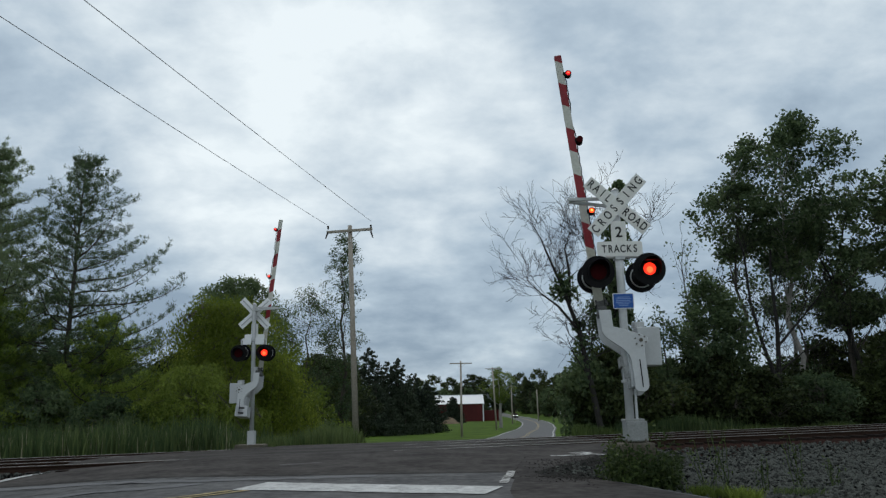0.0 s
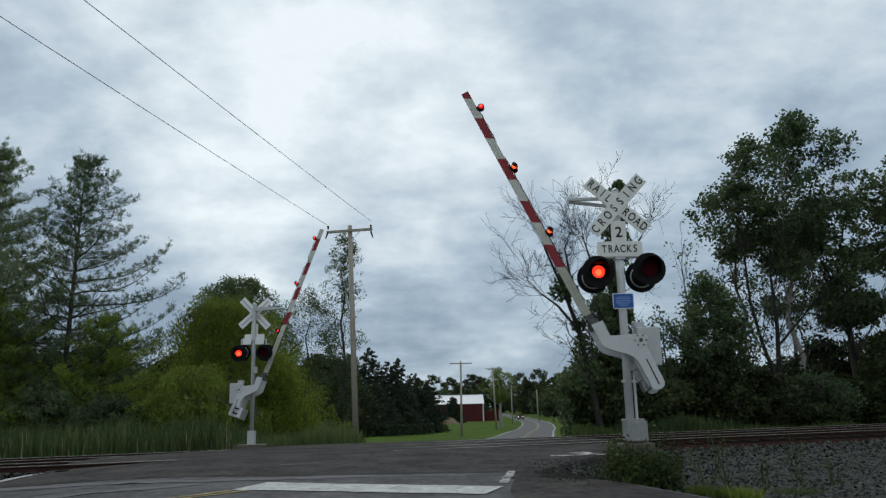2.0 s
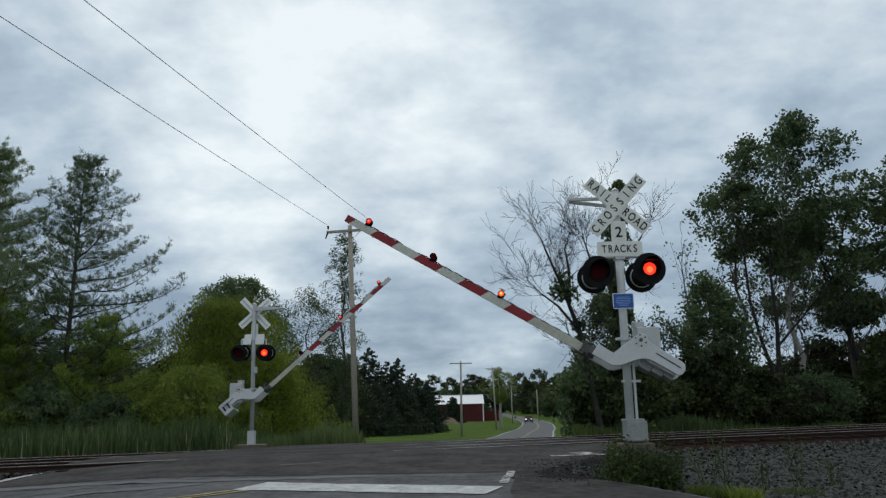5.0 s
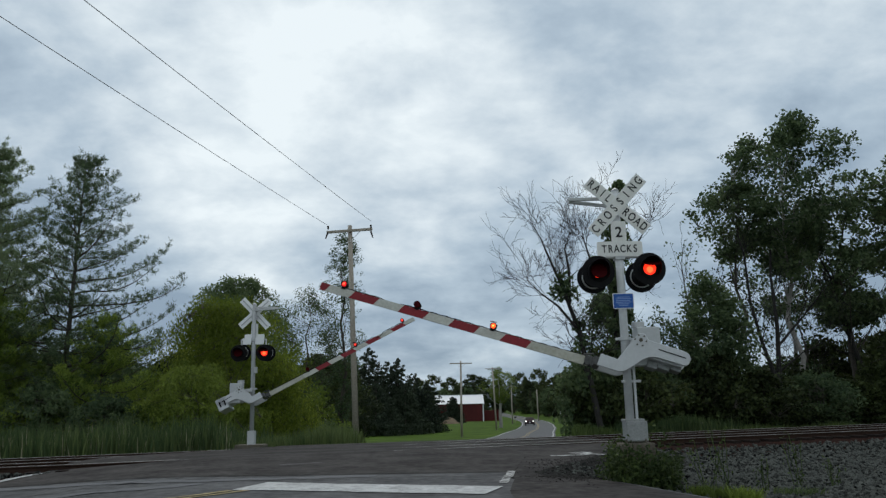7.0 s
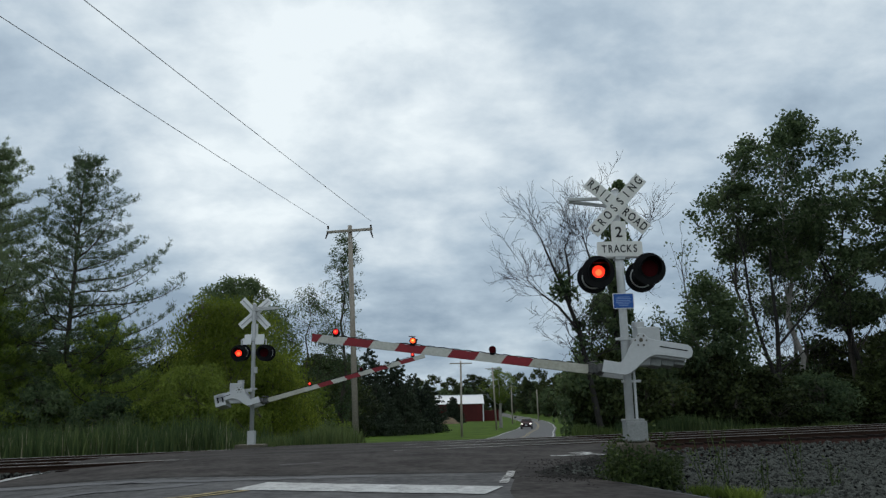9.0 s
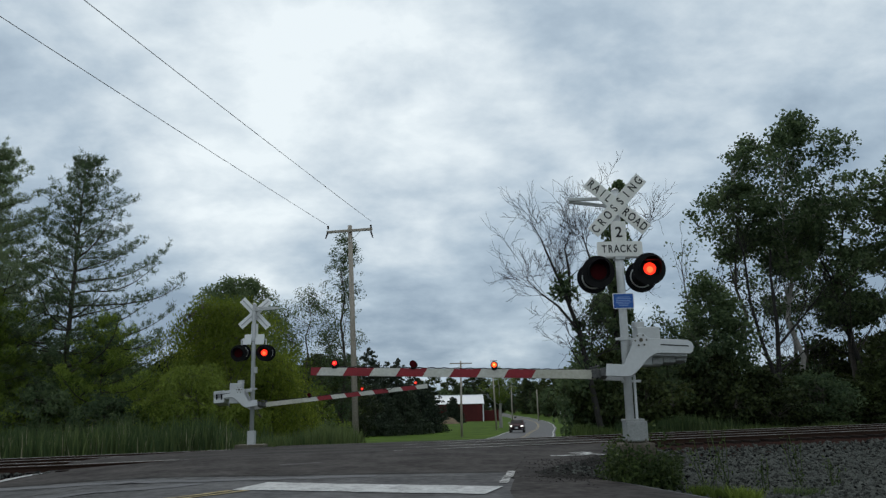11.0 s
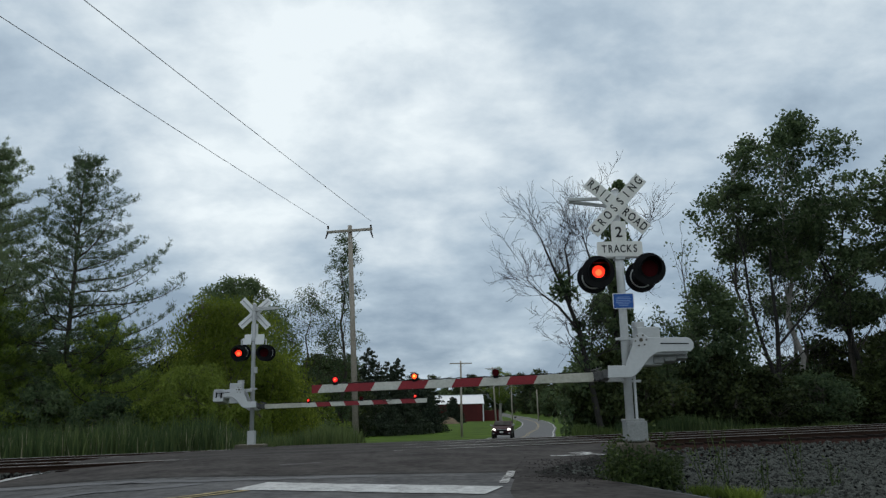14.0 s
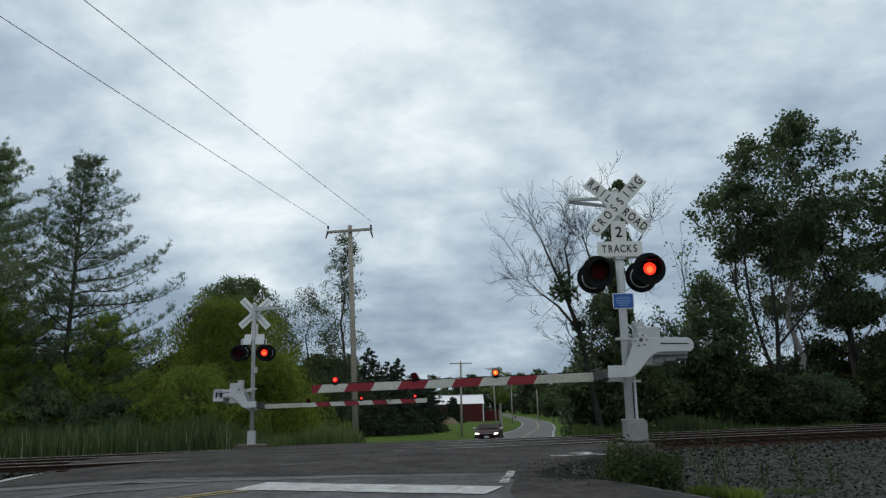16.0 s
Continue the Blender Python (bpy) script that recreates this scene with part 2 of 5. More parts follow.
def box(bm, c, s, bevel=0.0, turn=None):
    m = Matrix.Translation(c) @ (turn or Matrix()) @ Matrix.Diagonal((*s, 1))
    vs = bmesh.ops.create_cube(bm, size=1, matrix=m)["verts"]
    if bevel:
        es = list({e for v in vs for e in v.link_edges})
        bmesh.ops.bevel(bm, geom=es, offset=bevel, segments=2, affect="EDGES", profile=0.6)
    return bm


def tube(bm, a, b, r1, r2=None, n=12, cap=True):
    a, b = Vector(a), Vector(b)
    r2 = r1 if r2 is None else r2
    d = b - a
    m = Matrix.Translation((a + b) / 2) @ d.to_track_quat("Z", "Y").to_matrix().to_4x4()
    bmesh.ops.create_cone(bm, cap_ends=cap, segments=n, radius1=r1, radius2=r2, depth=d.length, matrix=m)
    return bm


def sweep(bm, pts, radii, n=6):
    """One continuous tube along a row of points."""
    pts = [Vector(p) for p in pts]
    last, side = None, None
    for i, p in enumerate(pts):
        d = (pts[min(i + 1, len(pts) - 1)] - pts[max(i - 1, 0)]).normalized()
        if side is None:
            side = d.orthogonal().normalized()
        else:
            side = (side - d * side.dot(d)).normalized()
        up = d.cross(side)
        r = radii[i] if isinstance(radii, (list, tuple)) else radii
        ring = [bm.verts.new(p + side * r * math.cos(6.2832 * k / n) + up * r * math.sin(6.2832 * k / n)) for k in range(n)]
        if last:
            for k in range(n):
                bm.faces.new((last[k], last[(k + 1) % n], ring[(k + 1) % n], ring[k]))
        last = ring
    return bm


def prism(bm, outline, y0, y1, bevel=0.0):
    """An outline in x and z, drawn out from y0 to y1."""
    lo = [bm.verts.new((x, y0, z)) for x, z in outline]
    hi = [bm.verts.new((x, y1, z)) for x, z in outline]
    fs = [bm.faces.new(lo), bm.faces.new(hi[::-1])]
    k = len(outline)
    for i in range(k):
        fs.append(bm.faces.new((lo[(i + 1) % k], lo[i], hi[i], hi[(i + 1) % k])))
    bmesh.ops.recalc_face_normals(bm, faces=fs)
    if bevel:
        es = [e for e in bm.edges if abs(e.verts[0].co.y - e.verts[1].co.y) < 1e-6]
        bmesh.ops.bevel(bm, geom=es, offset=bevel, segments=1, affect="EDGES")
    return bm


def raw(name, verts, faces, mat):
    me = bpy.data.meshes.new(name)
    me.from_pydata(verts, [], faces)
    me.materials.append(mat)
    return me


def text_mesh(body, size, depth=0.004):
    cu = bpy.data.curves.new("letters", "FONT")
    cu.body, cu.size, cu.extrude = body, size, depth
    cu.align_x, cu.align_y = "CENTER", "CENTER"
    cu.offset = size * 0.012
    tmp = new("letters", cu)
    me = bpy.data.meshes.new_from_object(tmp.evaluated_get(bpy.context.evaluated_depsgraph_get()))
    bpy.data.objects.remove(tmp)
    me.materials.clear()
    return me


# ---- lie of the land ----
CENTRE_Y = (-40, 0, 10.6, 25, 45, 60, 71, 88, 98, 130, 158, 190, 215, 285, 340, 420, 600)
CENTRE_X = (-9.0, -4.2, -2.6, -0.4, 2.6, 4.7, 6.2, 8.5, 9.7, 14.2, 17.5, 20.5, 22.2, 25.3, 26.0, 28.0, 36)
PROF_Y = (-60, 0, 10, 13, 15, 17.8, 19, 25.2, 28, 35, 48, 60, 71, 86, 130, 215, 285, 400, 800, 2500)
PROF_Z = (-0.4, -0.22, -0.06, -0.02, 0.03, 0.13, 0.175, 0.175, 0.05, -0.35, -1.05, -1.38, -1.36, -1.55, -1.8, -1.6, -1.25, -0.5, 2.0, 12.0)
SKEW = 0.295


def centre(y):
    return float(np.interp(y, CENTRE_Y, CENTRE_X))


def smooth01(a, b, v):
    t = max(0.0, min(1.0, (v - a) / (b - a)))
    return t * t * (3 - 2 * t)


def road_z(x, y):
    t = y - SKEW * max(-14, min(14, x))
    return float(np.interp(t, PROF_Y, PROF_Z)) - 0.055 * min(4, max(0, -5 - x)) * (1 - smooth01(18.6, 21.5, t))


def ground_z(x, y):
    far = smooth01(30, 55, y)
    drop = ((0.2 if x > 0 else 0.42) * (1 - far) + 0.05 * far) * smooth01(3.8, 7.0, abs(x - centre(y)))
    return road_z(x, y) - 0.05 - drop


def spread(edges):
    out = []
    for a, b, step in edges:
        out += list(np.arange(a, b, step))
    return out + [edges[-1][1]]


def sheet(xs, ys, zf, name, mat):
    verts = [(x, y, zf(x, y)) for y in ys for x in xs]
    w = len(xs)
    faces = [(j * w + i, j * w + i + 1, (j + 1) * w + i + 1, (j + 1) * w + i) for j in range(len(ys) - 1) for i in range(w - 1)]
    return raw(name, verts, faces, mat)


gx = spread([(-3000, -200, 400), (-200, -40, 16), (-40, 40, 1.0), (40, 200, 16), (200, 3000, 400)])
gy = spread([(-400, -20, 40), (-20, 60, 1.0), (60, 160, 5), (160, 600, 40), (600, 4600, 400)])
tagged(part("ground", sheet(gx, gy, ground_z, "ground", GRASS), GRASS), "grassy verge and mown lawn sloping from the crossing", "ground", kind="structure")


def ribbon(name, y0, y1, left, right, lift, mat, step=1.0, cols=6):
    ys = list(np.arange(y0, y1, step)) + [y1]
    verts, faces = [], []
    for y in ys:
        c = centre(y)
        for k in range(cols + 1):
            x = c + left + (right - left) * k / cols
            verts.append((x, y, road_z(x, y) + lift - 0.012 * abs(x - c) * (1 - smooth01(26, 40, y))))
    w = cols + 1
    for j in range(len(ys) - 1):
        for i in range(cols):
            faces.append((j * w + i, j * w + i + 1, (j + 1) * w + i + 1, (j + 1) * w + i))
    return raw(name, verts, faces, mat)


# ---- road, crossing and tracks ----
road = tagged(part("road", ribbon("road", 25.5, 600, -3.3, 3.05, 0.012, ASPHALT_FAR, 3.0), ASPHALT_FAR), "grey country road winding away past a barn", "road", kind="structure")
part("edge_line", ribbon("edge_line", 26.5, 420, 2.74, 2.87, 0.024, PAINT_WHITE, 3.0, 1), PAINT_WHITE, road, "white edge line")
part("edge_line", ribbon("edge_line", 26.5, 420, -3.13, -3.0, 0.024, PAINT_WHITE, 3.0, 1), PAINT_WHITE, road, "white edge line")
for off in (-0.17, 0.07):
    part("centre_line", ribbon("centre_line", 26.5, 420, off, off + 0.1, 0.024, PAINT_YELLOW, 3.0, 1), PAINT_YELLOW, road, "worn yellow centre line")


def area(name, rows, lift, mat, cols=14):
    """A patch of paving: rows of y, its left and right edge."""
    verts, faces = [], []
    ys = spread([(rows[0][0], rows[-1][0], 0.4)])
    yy, ll, rr = zip(*rows)
    for y in ys:
        a, b = np.interp(y, yy, ll), np.interp(y, yy, rr)
        for k in range(cols + 1):
            x = a + (b - a) * k / cols
            verts.append((x, y, road_z(x, y) + lift))
    w = cols + 1
    for j in range(len(ys) - 1):
        for i in range(cols):
            faces.append((j * w + i, j * w + i + 1, (j + 1) * w + i + 1, (j + 1) * w + i))
    return raw(name, verts, faces, mat)


approach = part("pavement", area("pavement", [(-30, -16, 7), (6, -14, 5.2), (9.5, -13, 3.35), (11.0, -11.5, 2.85), (11.9, -10.6, 2.6), (12.7, -10, 2.2), (13.0, -9.3, 1.6), (14.1, -8.9, 1.3)], 0.0, ASPHALT_OLD), ASPHALT_OLD)
tagged(approach, "worn grey asphalt of the approach road", "pavement", kind="structure")
deck = part("pavement", area("pavement", [(14.0, -8.8, 1.5), (15.3, -8.3, 2.1), (16.2, -8.05, 2.7), (18, -8.2, 3.4), (19, -7.8, 3.7), (20, -7.2, 4.0), (21, -6.2, 4.2), (23, -4.9, 4.3), (26.5, -4.2, 3.6)], 0.006, ASPHALT_NEW), ASPHALT_NEW)
tagged(deck, "dark newer asphalt laid across the railway crossing", "pavement", kind="structure")
pad = part("pavement", area("pavement", [(-8, 1.6, 7.2), (6, 1.0, 5.0), (9.5, 0.85, 3.25), (11.0, 0.8, 2.75), (11.9, 0.9, 2.5), (12.7, 1.0, 2.15), (13.0, 1.05, 1.58), (13.9, 1.0, 1.4)], 0.007, ASPHALT_NEW), ASPHALT_NEW)
tagged(pad, "dark patched asphalt of the parking strip", "pavement", kind="structure")
shoulder = part("gravel_bed", area("gravel_bed", [(6.0, 5.1, 30), (9.0, 3.3, 30), (11.6, 2.5, 30), (12.9, 0.9, 30), (15, 1.2, 30), (20, 2.8, 30)], 0.0, BALLAST_BASE, 60), BALLAST_BASE)
for v in shoulder.data.vertices:
    rim = np.interp(v.co.y, (13, 14, 15.3, 16.2, 18, 20), (1.6, 1.5, 2.1, 2.7, 3.4, 4.0))
    v.co.z = max(ground_z(v.co.x, v.co.y) + 0.03, road_z(v.co.x, v.co.y) + 0.002 - 0.12 * max(0, v.co.x - rim - 0.4)) if v.co.x < 5 else ground_z(v.co.x, v.co.y) + 0.03
tagged(shoulder, "dark gravel and dirt beside the paving", "gravel", kind="structure")


def stripe(name, pts, width, mat, parent, lift=0.012, ragged=0.0):
    """A painted line on the paving along a few points."""
    bm = bmesh.new()
    rng = random.Random(5)
    path = []
    for (x0, y0), (x1, y1) in zip(pts, pts[1:]):
        k = max(2, int(math.hypot(x1 - x0, y1 - y0) / 0.15))
        path += [(x0 + (x1 - x0) * i / k, y0 + (y1 - y0) * i / k) for i in range(k)]
    path.append(pts[-1])
    last = None
    for i, (x, y) in enumerate(path):
        q = path[min(i + 1, len(path) - 1)]
        p = path[max(i - 1, 0)]
        d = Vector((q[0] - p[0], q[1] - p[1])).normalized()
        w = width / 2
        a, b = w + rng.uniform(-ragged, ragged), w + rng.uniform(-ragged, ragged)
        v = [bm.verts.new((x - d.y * a, y + d.x * a, road_z(x - d.y * a, y + d.x * a) + lift)), bm.verts.new((x + d.y * b, y - d.x * b, road_z(x + d.y * b, y - d.x * b) + lift))]
        if last:
            bm.faces.new((last[1], v[1], v[0], last[0]))
        last = v
    return part(name, bm, mat, parent)


tagged(stripe("stop_line", [(-2.95, 12.48), (0.62, 11.30)], 0.98, PAINT_WHITE, approach, ragged=0.02), "wide worn white stop line")
for a, b, w in (((0.80, 12.25), (0.92, 13.05), 0.12), ((0.93, 13.12), (1.08, 14.1), 0.13)):
    tagged(stripe("edge_line", [a, b], w, PAINT_WORN, pad, 0.012, ragged=0.012), "flaking white edge line")
for off in (0.0, 0.24):
    tagged(stripe("centre_line", [(-5.6 + off, 8.6), (-3.45 + off, 11.4), (-3.1 + off, 11.9)], 0.11, PAINT_YELLOW, approach, ragged=0.02), "faded yellow centre line")
tagged(stripe("edge_line", [(-8.2, 14.9), (-8.05, 16.4)], 0.2, PAINT_WHITE, deck, 0.02, ragged=0.05), "faded white edge line")
tagged(stripe("edge_line", [(2.10, 17.0), (2.95, 17.15)], 0.10, PAINT_WHITE, deck, 0.012, 0.03), "flaking white edge line")
tagged(stripe("marking", [(2.72, 17.75), (2.90, 17.45), (3.02, 17.2), (3.18, 17.0)], 0.30, PAINT_WORN, deck, 0.016, 0.10), "splash of worn white paint")
tagged(stripe("marking", [(-3.2, 15.8), (-2.46, 16.2)], 0.09, ASPHALT_FAR, deck, 0.010, 0.03), "faint worn marking")
# cracks sealed with tar and a rough seam across the old asphalt
TAR = material("tar_seal", (0.03, 0.03, 0.03), (0.02, 0.02, 0.02), 0.7, scale=5, fine=30, gloss=0.15)
PATCH = material("pale_patch", (0.15, 0.15, 0.155), (0.09, 0.09, 0.095), 0.9, scale=1.5, fine=30, gloss=0.1)
rgc = random.Random(21)
for pts in ([(-9.2, 14.15), (0.9, 14.2)], [(-6.2, 12.2), (-4.4, 13.9)], [(-8.6, 12.9), (-6.8, 13.3), (-5.0, 12.6)], [(-2.2, 13.1), (-0.4, 13.5), (0.7, 13.2)], [(-6.0, 17.2), (-1.0, 17.9), (2.8, 18.2)], [(-7.2, 10.6), (-5.8, 12.4)]):
    fine = []
    for (x0, y0), (x1, y1) in zip(pts, pts[1:]):
        fine += [(x0 + (x1 - x0) * k / 8 + rgc.uniform(-0.05, 0.05), y0 + (y1 - y0) * k / 8 + rgc.uniform(-0.06, 0.06)) for k in range(8)]
    tagged(stripe("crack_seal", fine + [pts[-1]], 0.032, TAR, approach if pts[0][1] < 17 else deck, 0.010, 0.02), "dark tar-sealed crack")
for pts, w in (([(-7.6, 13.6), (-4.2, 13.3), (-1.2, 13.75)], 0.35), ([(-6.6, 11.0), (-3.8, 12.9)], 0.3)):
    tagged(stripe("patch", pts, w, PATCH, approach, 0.008, 0.08), "pale worn asphalt patch")

TRACKS = (20.1, 23.5)
for t in TRACKS:
    for g in (-0.78, -0.60, 0.60, 0.78):
        y0 = t + g * 1.043
        tagged(stripe("flangeway", [(-6.0, y0 - 6.0 * SKEW), (0, y0), (3.6, y0 + 3.6 * SKEW)], 0.10, TAR, deck, 0.012, 0.02), "dark groove beside the rail")
along = Vector((1, SKEW, 0)).normalized()
across = Vector((-SKEW, 1, 0)).normalized()
SPIN = math.degrees(math.atan(SKEW))


def bed_z(x, y):
    s = abs((y - SKEW * x - 21.8) * along.x)
    return 0.04 + 0.006 * x - 0.5 * smooth01(3.2, 6.8, s)


def bed():
    verts, faces = [], []
    us = spread([(-60, 80, 1.0)])
    ss = [-6.6, -6.0, -5.2, -4.5, -3.9, -3.4, -3.0, -2, -1, 0, 1, 2, 3.0, 3.4, 3.9, 4.5, 5.2, 6.0, 6.6]
    o = Vector((0, 21.8, 0))
    for s in ss:
        for u in us:
            p = o + along * u + across * s
            verts.append((p.x, p.y, 0.03 + 0.006 * p.x - 0.5 * smooth01(3.2, 6.8, abs(s)) + 0.03 * noise.noise(p * 1.3)))
    w = len(us)
    for j in range(len(ss) - 1):
        for i in range(w - 1):
            faces.append((j * w + i, j * w + i + 1, (j + 1) * w + i + 1, (j + 1) * w + i))
    return raw("track_bed", verts, faces, RUSTBED)


tagged(part("track_bed", bed(), RUSTBED), "rust-stained raised ballast bed of the railway", "track bed", kind="structure")


def rail(t):
    ob = thing("rail", "rusty steel rail with a worn bright top", "rail", 0, t, 0, SPIN, "rails of the two tracks")
    ob.matrix_world = pose(0, t, 0.045, 0, 0, SPIN) @ pose(0, 0, 0, 0, -0.33, 0)
    web = [(-0.07, -0.02), (0.07, -0.02), (0.07, 0.0), (0.012, 0.02), (0.012, 0.10), (0.034, 0.112), (0.034, 0.137), (-0.034, 0.137), (-0.034, 0.112), (-0.012, 0.10), (-0.012, 0.02), (-0.07, 0.0)]
    bm = bmesh.new()
    prism(bm, web, -60, 80)
    bmesh.ops.transform(bm, matrix=pose(0, 0, 0, 0, 0, -90), verts=bm.verts)
    part("web", bm, RAIL_SIDE, ob)
    bm = bmesh.new()
    box(bm, (10, 0, 0.1395), (140, 0.052, 0.008), 0.002)
    part("running_surface", bm, RAIL_TOP, ob, "worn bright running surface")


for t in TRACKS:
    for g in (-0.7525, 0.7525):
        rail(t + g / along.x)
tie_bm = bmesh.new()
box(tie_bm, (0, 0, 0), (0.23, 2.55, 0.16), 0.012)
tie_me = bpy.data.meshes.new("tie")
tie_bm.to_mesh(tie_me)
tie_bm.free()
tie_me.materials.append(TIE)
rng = random.Random(8)
for t in TRACKS:
    for k in range(-40, 66):
        u = k * 0.56
        p = Vector((0, t, 0)) + along * u
        if -4.6 < p.x - centre(p.y) < 4.6:
            continue
        ob = new("tie", tie_me)
        ob.matrix_world = pose(p.x, p.y, 0.012 + 0.006 * p.x + rng.uniform(-0.01, 0.01), 0, 0, SPIN + rng.uniform(-1, 1))
        tagged(ob, "weathered creosoted wooden railway tie", "railway tie", "ties of the two tracks")


def stones(name, count, pick, size, mat, label, seed, level=None):
    """Loose stones as one heap of small irregular blocks."""
    rg = np.random.default_rng(seed)
    bm = bmesh.new()
    bmesh.ops.create_icosphere(bm, subdivisions=1, radius=1)
    base = np.array([v.co for v in bm.verts])
    fs = np.array([[v.index for v in f.verts] for f in bm.faces])
    bm.free()
    V, Fc = [], []
    n = 0
    while n < count:
        x, y = pick(rg)
        if x is None:
            continue
        z = level(x, y) if level else max(ground_z(x, y) + 0.03, bed_z(x, y))
        s = size * rg.uniform(0.5, 1.3)
        v = base * (1 + rg.uniform(-0.3, 0.3, (12, 1))) * s * rg.uniform(0.6, 1.2, 3)
        a = rg.uniform(0, 6.28)
        v = v @ np.array([[math.cos(a), -math.sin(a), 0], [math.sin(a), math.cos(a), 0], [0, 0, 1]])
        V.append(v + (x, y, z + s * 0.25))
        Fc.append(fs + n * 12)
        n += 1
    me = raw(name, np.concatenate(V).tolist(), np.concatenate(Fc).tolist(), mat)
    return tagged(part(name, me, mat), label, "gravel", kind="stuff")


def pick_right(rg):
    y = 9.6 + 14 * rg.random() ** 1.25
    x = rg.uniform(1.8, 14.5)
    t = y - SKEW * x
    edge = np.interp(y, (14, 15.3, 16.2, 18, 19, 20), (1.5, 2.1, 2.7, 3.4, 3.7, 4.0)) + 0.05
    if y > 13.8 and x < edge or t > 17.4 + 0.5 * rg.random() or y < 12.4 - 1.6 * (x - 2.6) and x < 6.5 or x < 3.6 + 0.1 * (y - 12) and rg.random() > 0.35:
        return None, None
    return x, y


def pick_corner(rg):
    """Crumbs of gravel that thin out over the paving's corner."""
    x, y = 2.75 + rg.normal(0, 0.5), 14.0 + rg.normal(0, 1.2)
    if x < 0.9 or x > 4.2 or y < 12.2 or y > 17.2:
        return None, None
    return x, y


def pick_edge(rg):
    """A ragged drift of gravel along the parking strip's outer edge."""
    y = rg.uniform(9.6, 13.2)
    x = np.interp(y, (9.5, 11.0, 11.9, 12.7, 13.2), (3.3, 2.8, 2.55, 2.2, 1.6)) + rg.normal(0, 0.22)
    return x, y


def on_paving(x, y):
    rim = np.interp(y, (13, 14, 15.3, 16.2, 18, 20), (1.6, 1.5, 2.1, 2.7, 3.4, 4.0))
    return max(ground_z(x, y) + 0.03, road_z(x, y) + 0.006 - 0.12 * max(0, x - rim - 0.4))


def pick_left(rg):
    y, x = rg.uniform(13, 19.5), rg.uniform(-16, -6.5)
    t = y - SKEW * x
    left = np.interp(y, (13, 15, 16.2, 18, 20), (-9.5, -8.8, -8.0, -6.8, -5.8))
    return (x, y) if x < left and t < 18.8 else (None, None)




# ---- the crossing signals ----
def disc(bm, c, r, y0, y1, n=32):
    return tube(bm, (c[0], y0, c[1]), (c[0], y1, c[1]), r, r, n)


def hood(bm, c, r, y0, y1):
    """A visor: a tube cut away below, longer above."""
    n = 20
    rings = []
    for rad in (r, r - 0.006):
        row = []
        for i in range(n + 1):
            a = radians(-35 + 250 * i / n)
            reach = y0 + (y1 - y0) * (0.45 + 0.55 * max(0, math.sin(a)))
            p = (c[0] + rad * math.cos(a), c[1] + rad * math.sin(a))
            row.append((bm.verts.new((p[0], y0, p[1])), bm.verts.new((p[0], reach, p[1]))))
        rings.append(row)
    for row in rings:
        for (a, b), (d, e) in zip(row, row[1:]):
            bm.faces.new((a, b, e, d))
    for (a, b), (d, e) in zip(zip(rings[0], rings[1]), zip(rings[0][1:], rings[1][1:])):
        bm.faces.new((a[1], b[1], e[1], d[1]))
    return bm


FLAPS = {"first": [], "second": []}   # lamps that take turns: first lit from the start
ARM_FLAPS = {"first": [], "second": []}


def flasher(owner, x, z, y, face, turn, tag):
    """A round black backboard with a lamp; face is -1 towards the road user in front, +1 behind. An added flap covers
    the glowing lens to play the lamp going dark.
    """
    bm = bmesh.new()
    disc(bm, (x, z), 0.255, y, y + face * 0.012, 40)
    board = part("backboard", bm, BLACK, owner, "round black backboard")
    bm = bmesh.new()
    tube(bm, (x, y, z), (x, y - face * 0.20, z), 0.16, 0.12, 24)
    box(bm, (x, y - face * 0.17, z - 0.02), (0.10, 0.12, 0.12), 0.015)
    part("housing", bm, BLACK, board)
    # added pale ring: the sky's reflection on the curved housing, as geometry
    bm = bmesh.new()
    rim = [(x + 0.172 * math.cos(a), y - face * 0.02, z + 0.172 * math.sin(a)) for a in np.linspace(0, 6.2832, 33)]
    sweep(bm, rim, 0.011, 6)
    part("gasket", bm, GALV, board, "pale ring that stands in for the sky's reflection on the housing")
    bm = bmesh.new()
    hood(bm, (x, z), 0.165, y + face * 0.012, y + face * 0.26)
    part("hood", bm, BLACK, board, "black visor", True)
    bm = bmesh.new()
    tube(bm, (x, y + face * 0.0125, z), (x, y + face * 0.022, z), 0.155, 0.15, 28)
    part("rim", bm, BLACK, board)
    if face == turn:
        bm = bmesh.new()
        disc(bm, (x, z), 0.097, y + face * 0.022, y + face * 0.026, 28)
        part("lens", bm, LAMP_ON, board, "glowing red lens")
        bm = bmesh.new()
        disc(bm, (x, z - 0.015), 0.05, y + face * 0.026, y + face * 0.029, 20)
        part("bulb", bm, LAMP_CORE, board, "bright orange-red bulb")
        # added flap: shut, it plays the unlit lens
        bm = bmesh.new()
        tube(bm, (0, -0.002, -0.128), (0, 0.002, -0.128), 0.128, 0.128, 28)
        flap = part("flap", bm, LENS_DARK, owner, "added dark red flap that hides the lit lens")
        FLAPS[tag].append((flap, (x, y + face * 0.034, z + 0.128), face))
    else:
        bm = bmesh.new()
        disc(bm, (x, z), 0.128, y + face * 0.022, y + face * 0.026, 28)
        part("lens", bm, LENS_DARK, board, "unlit dark red lens")


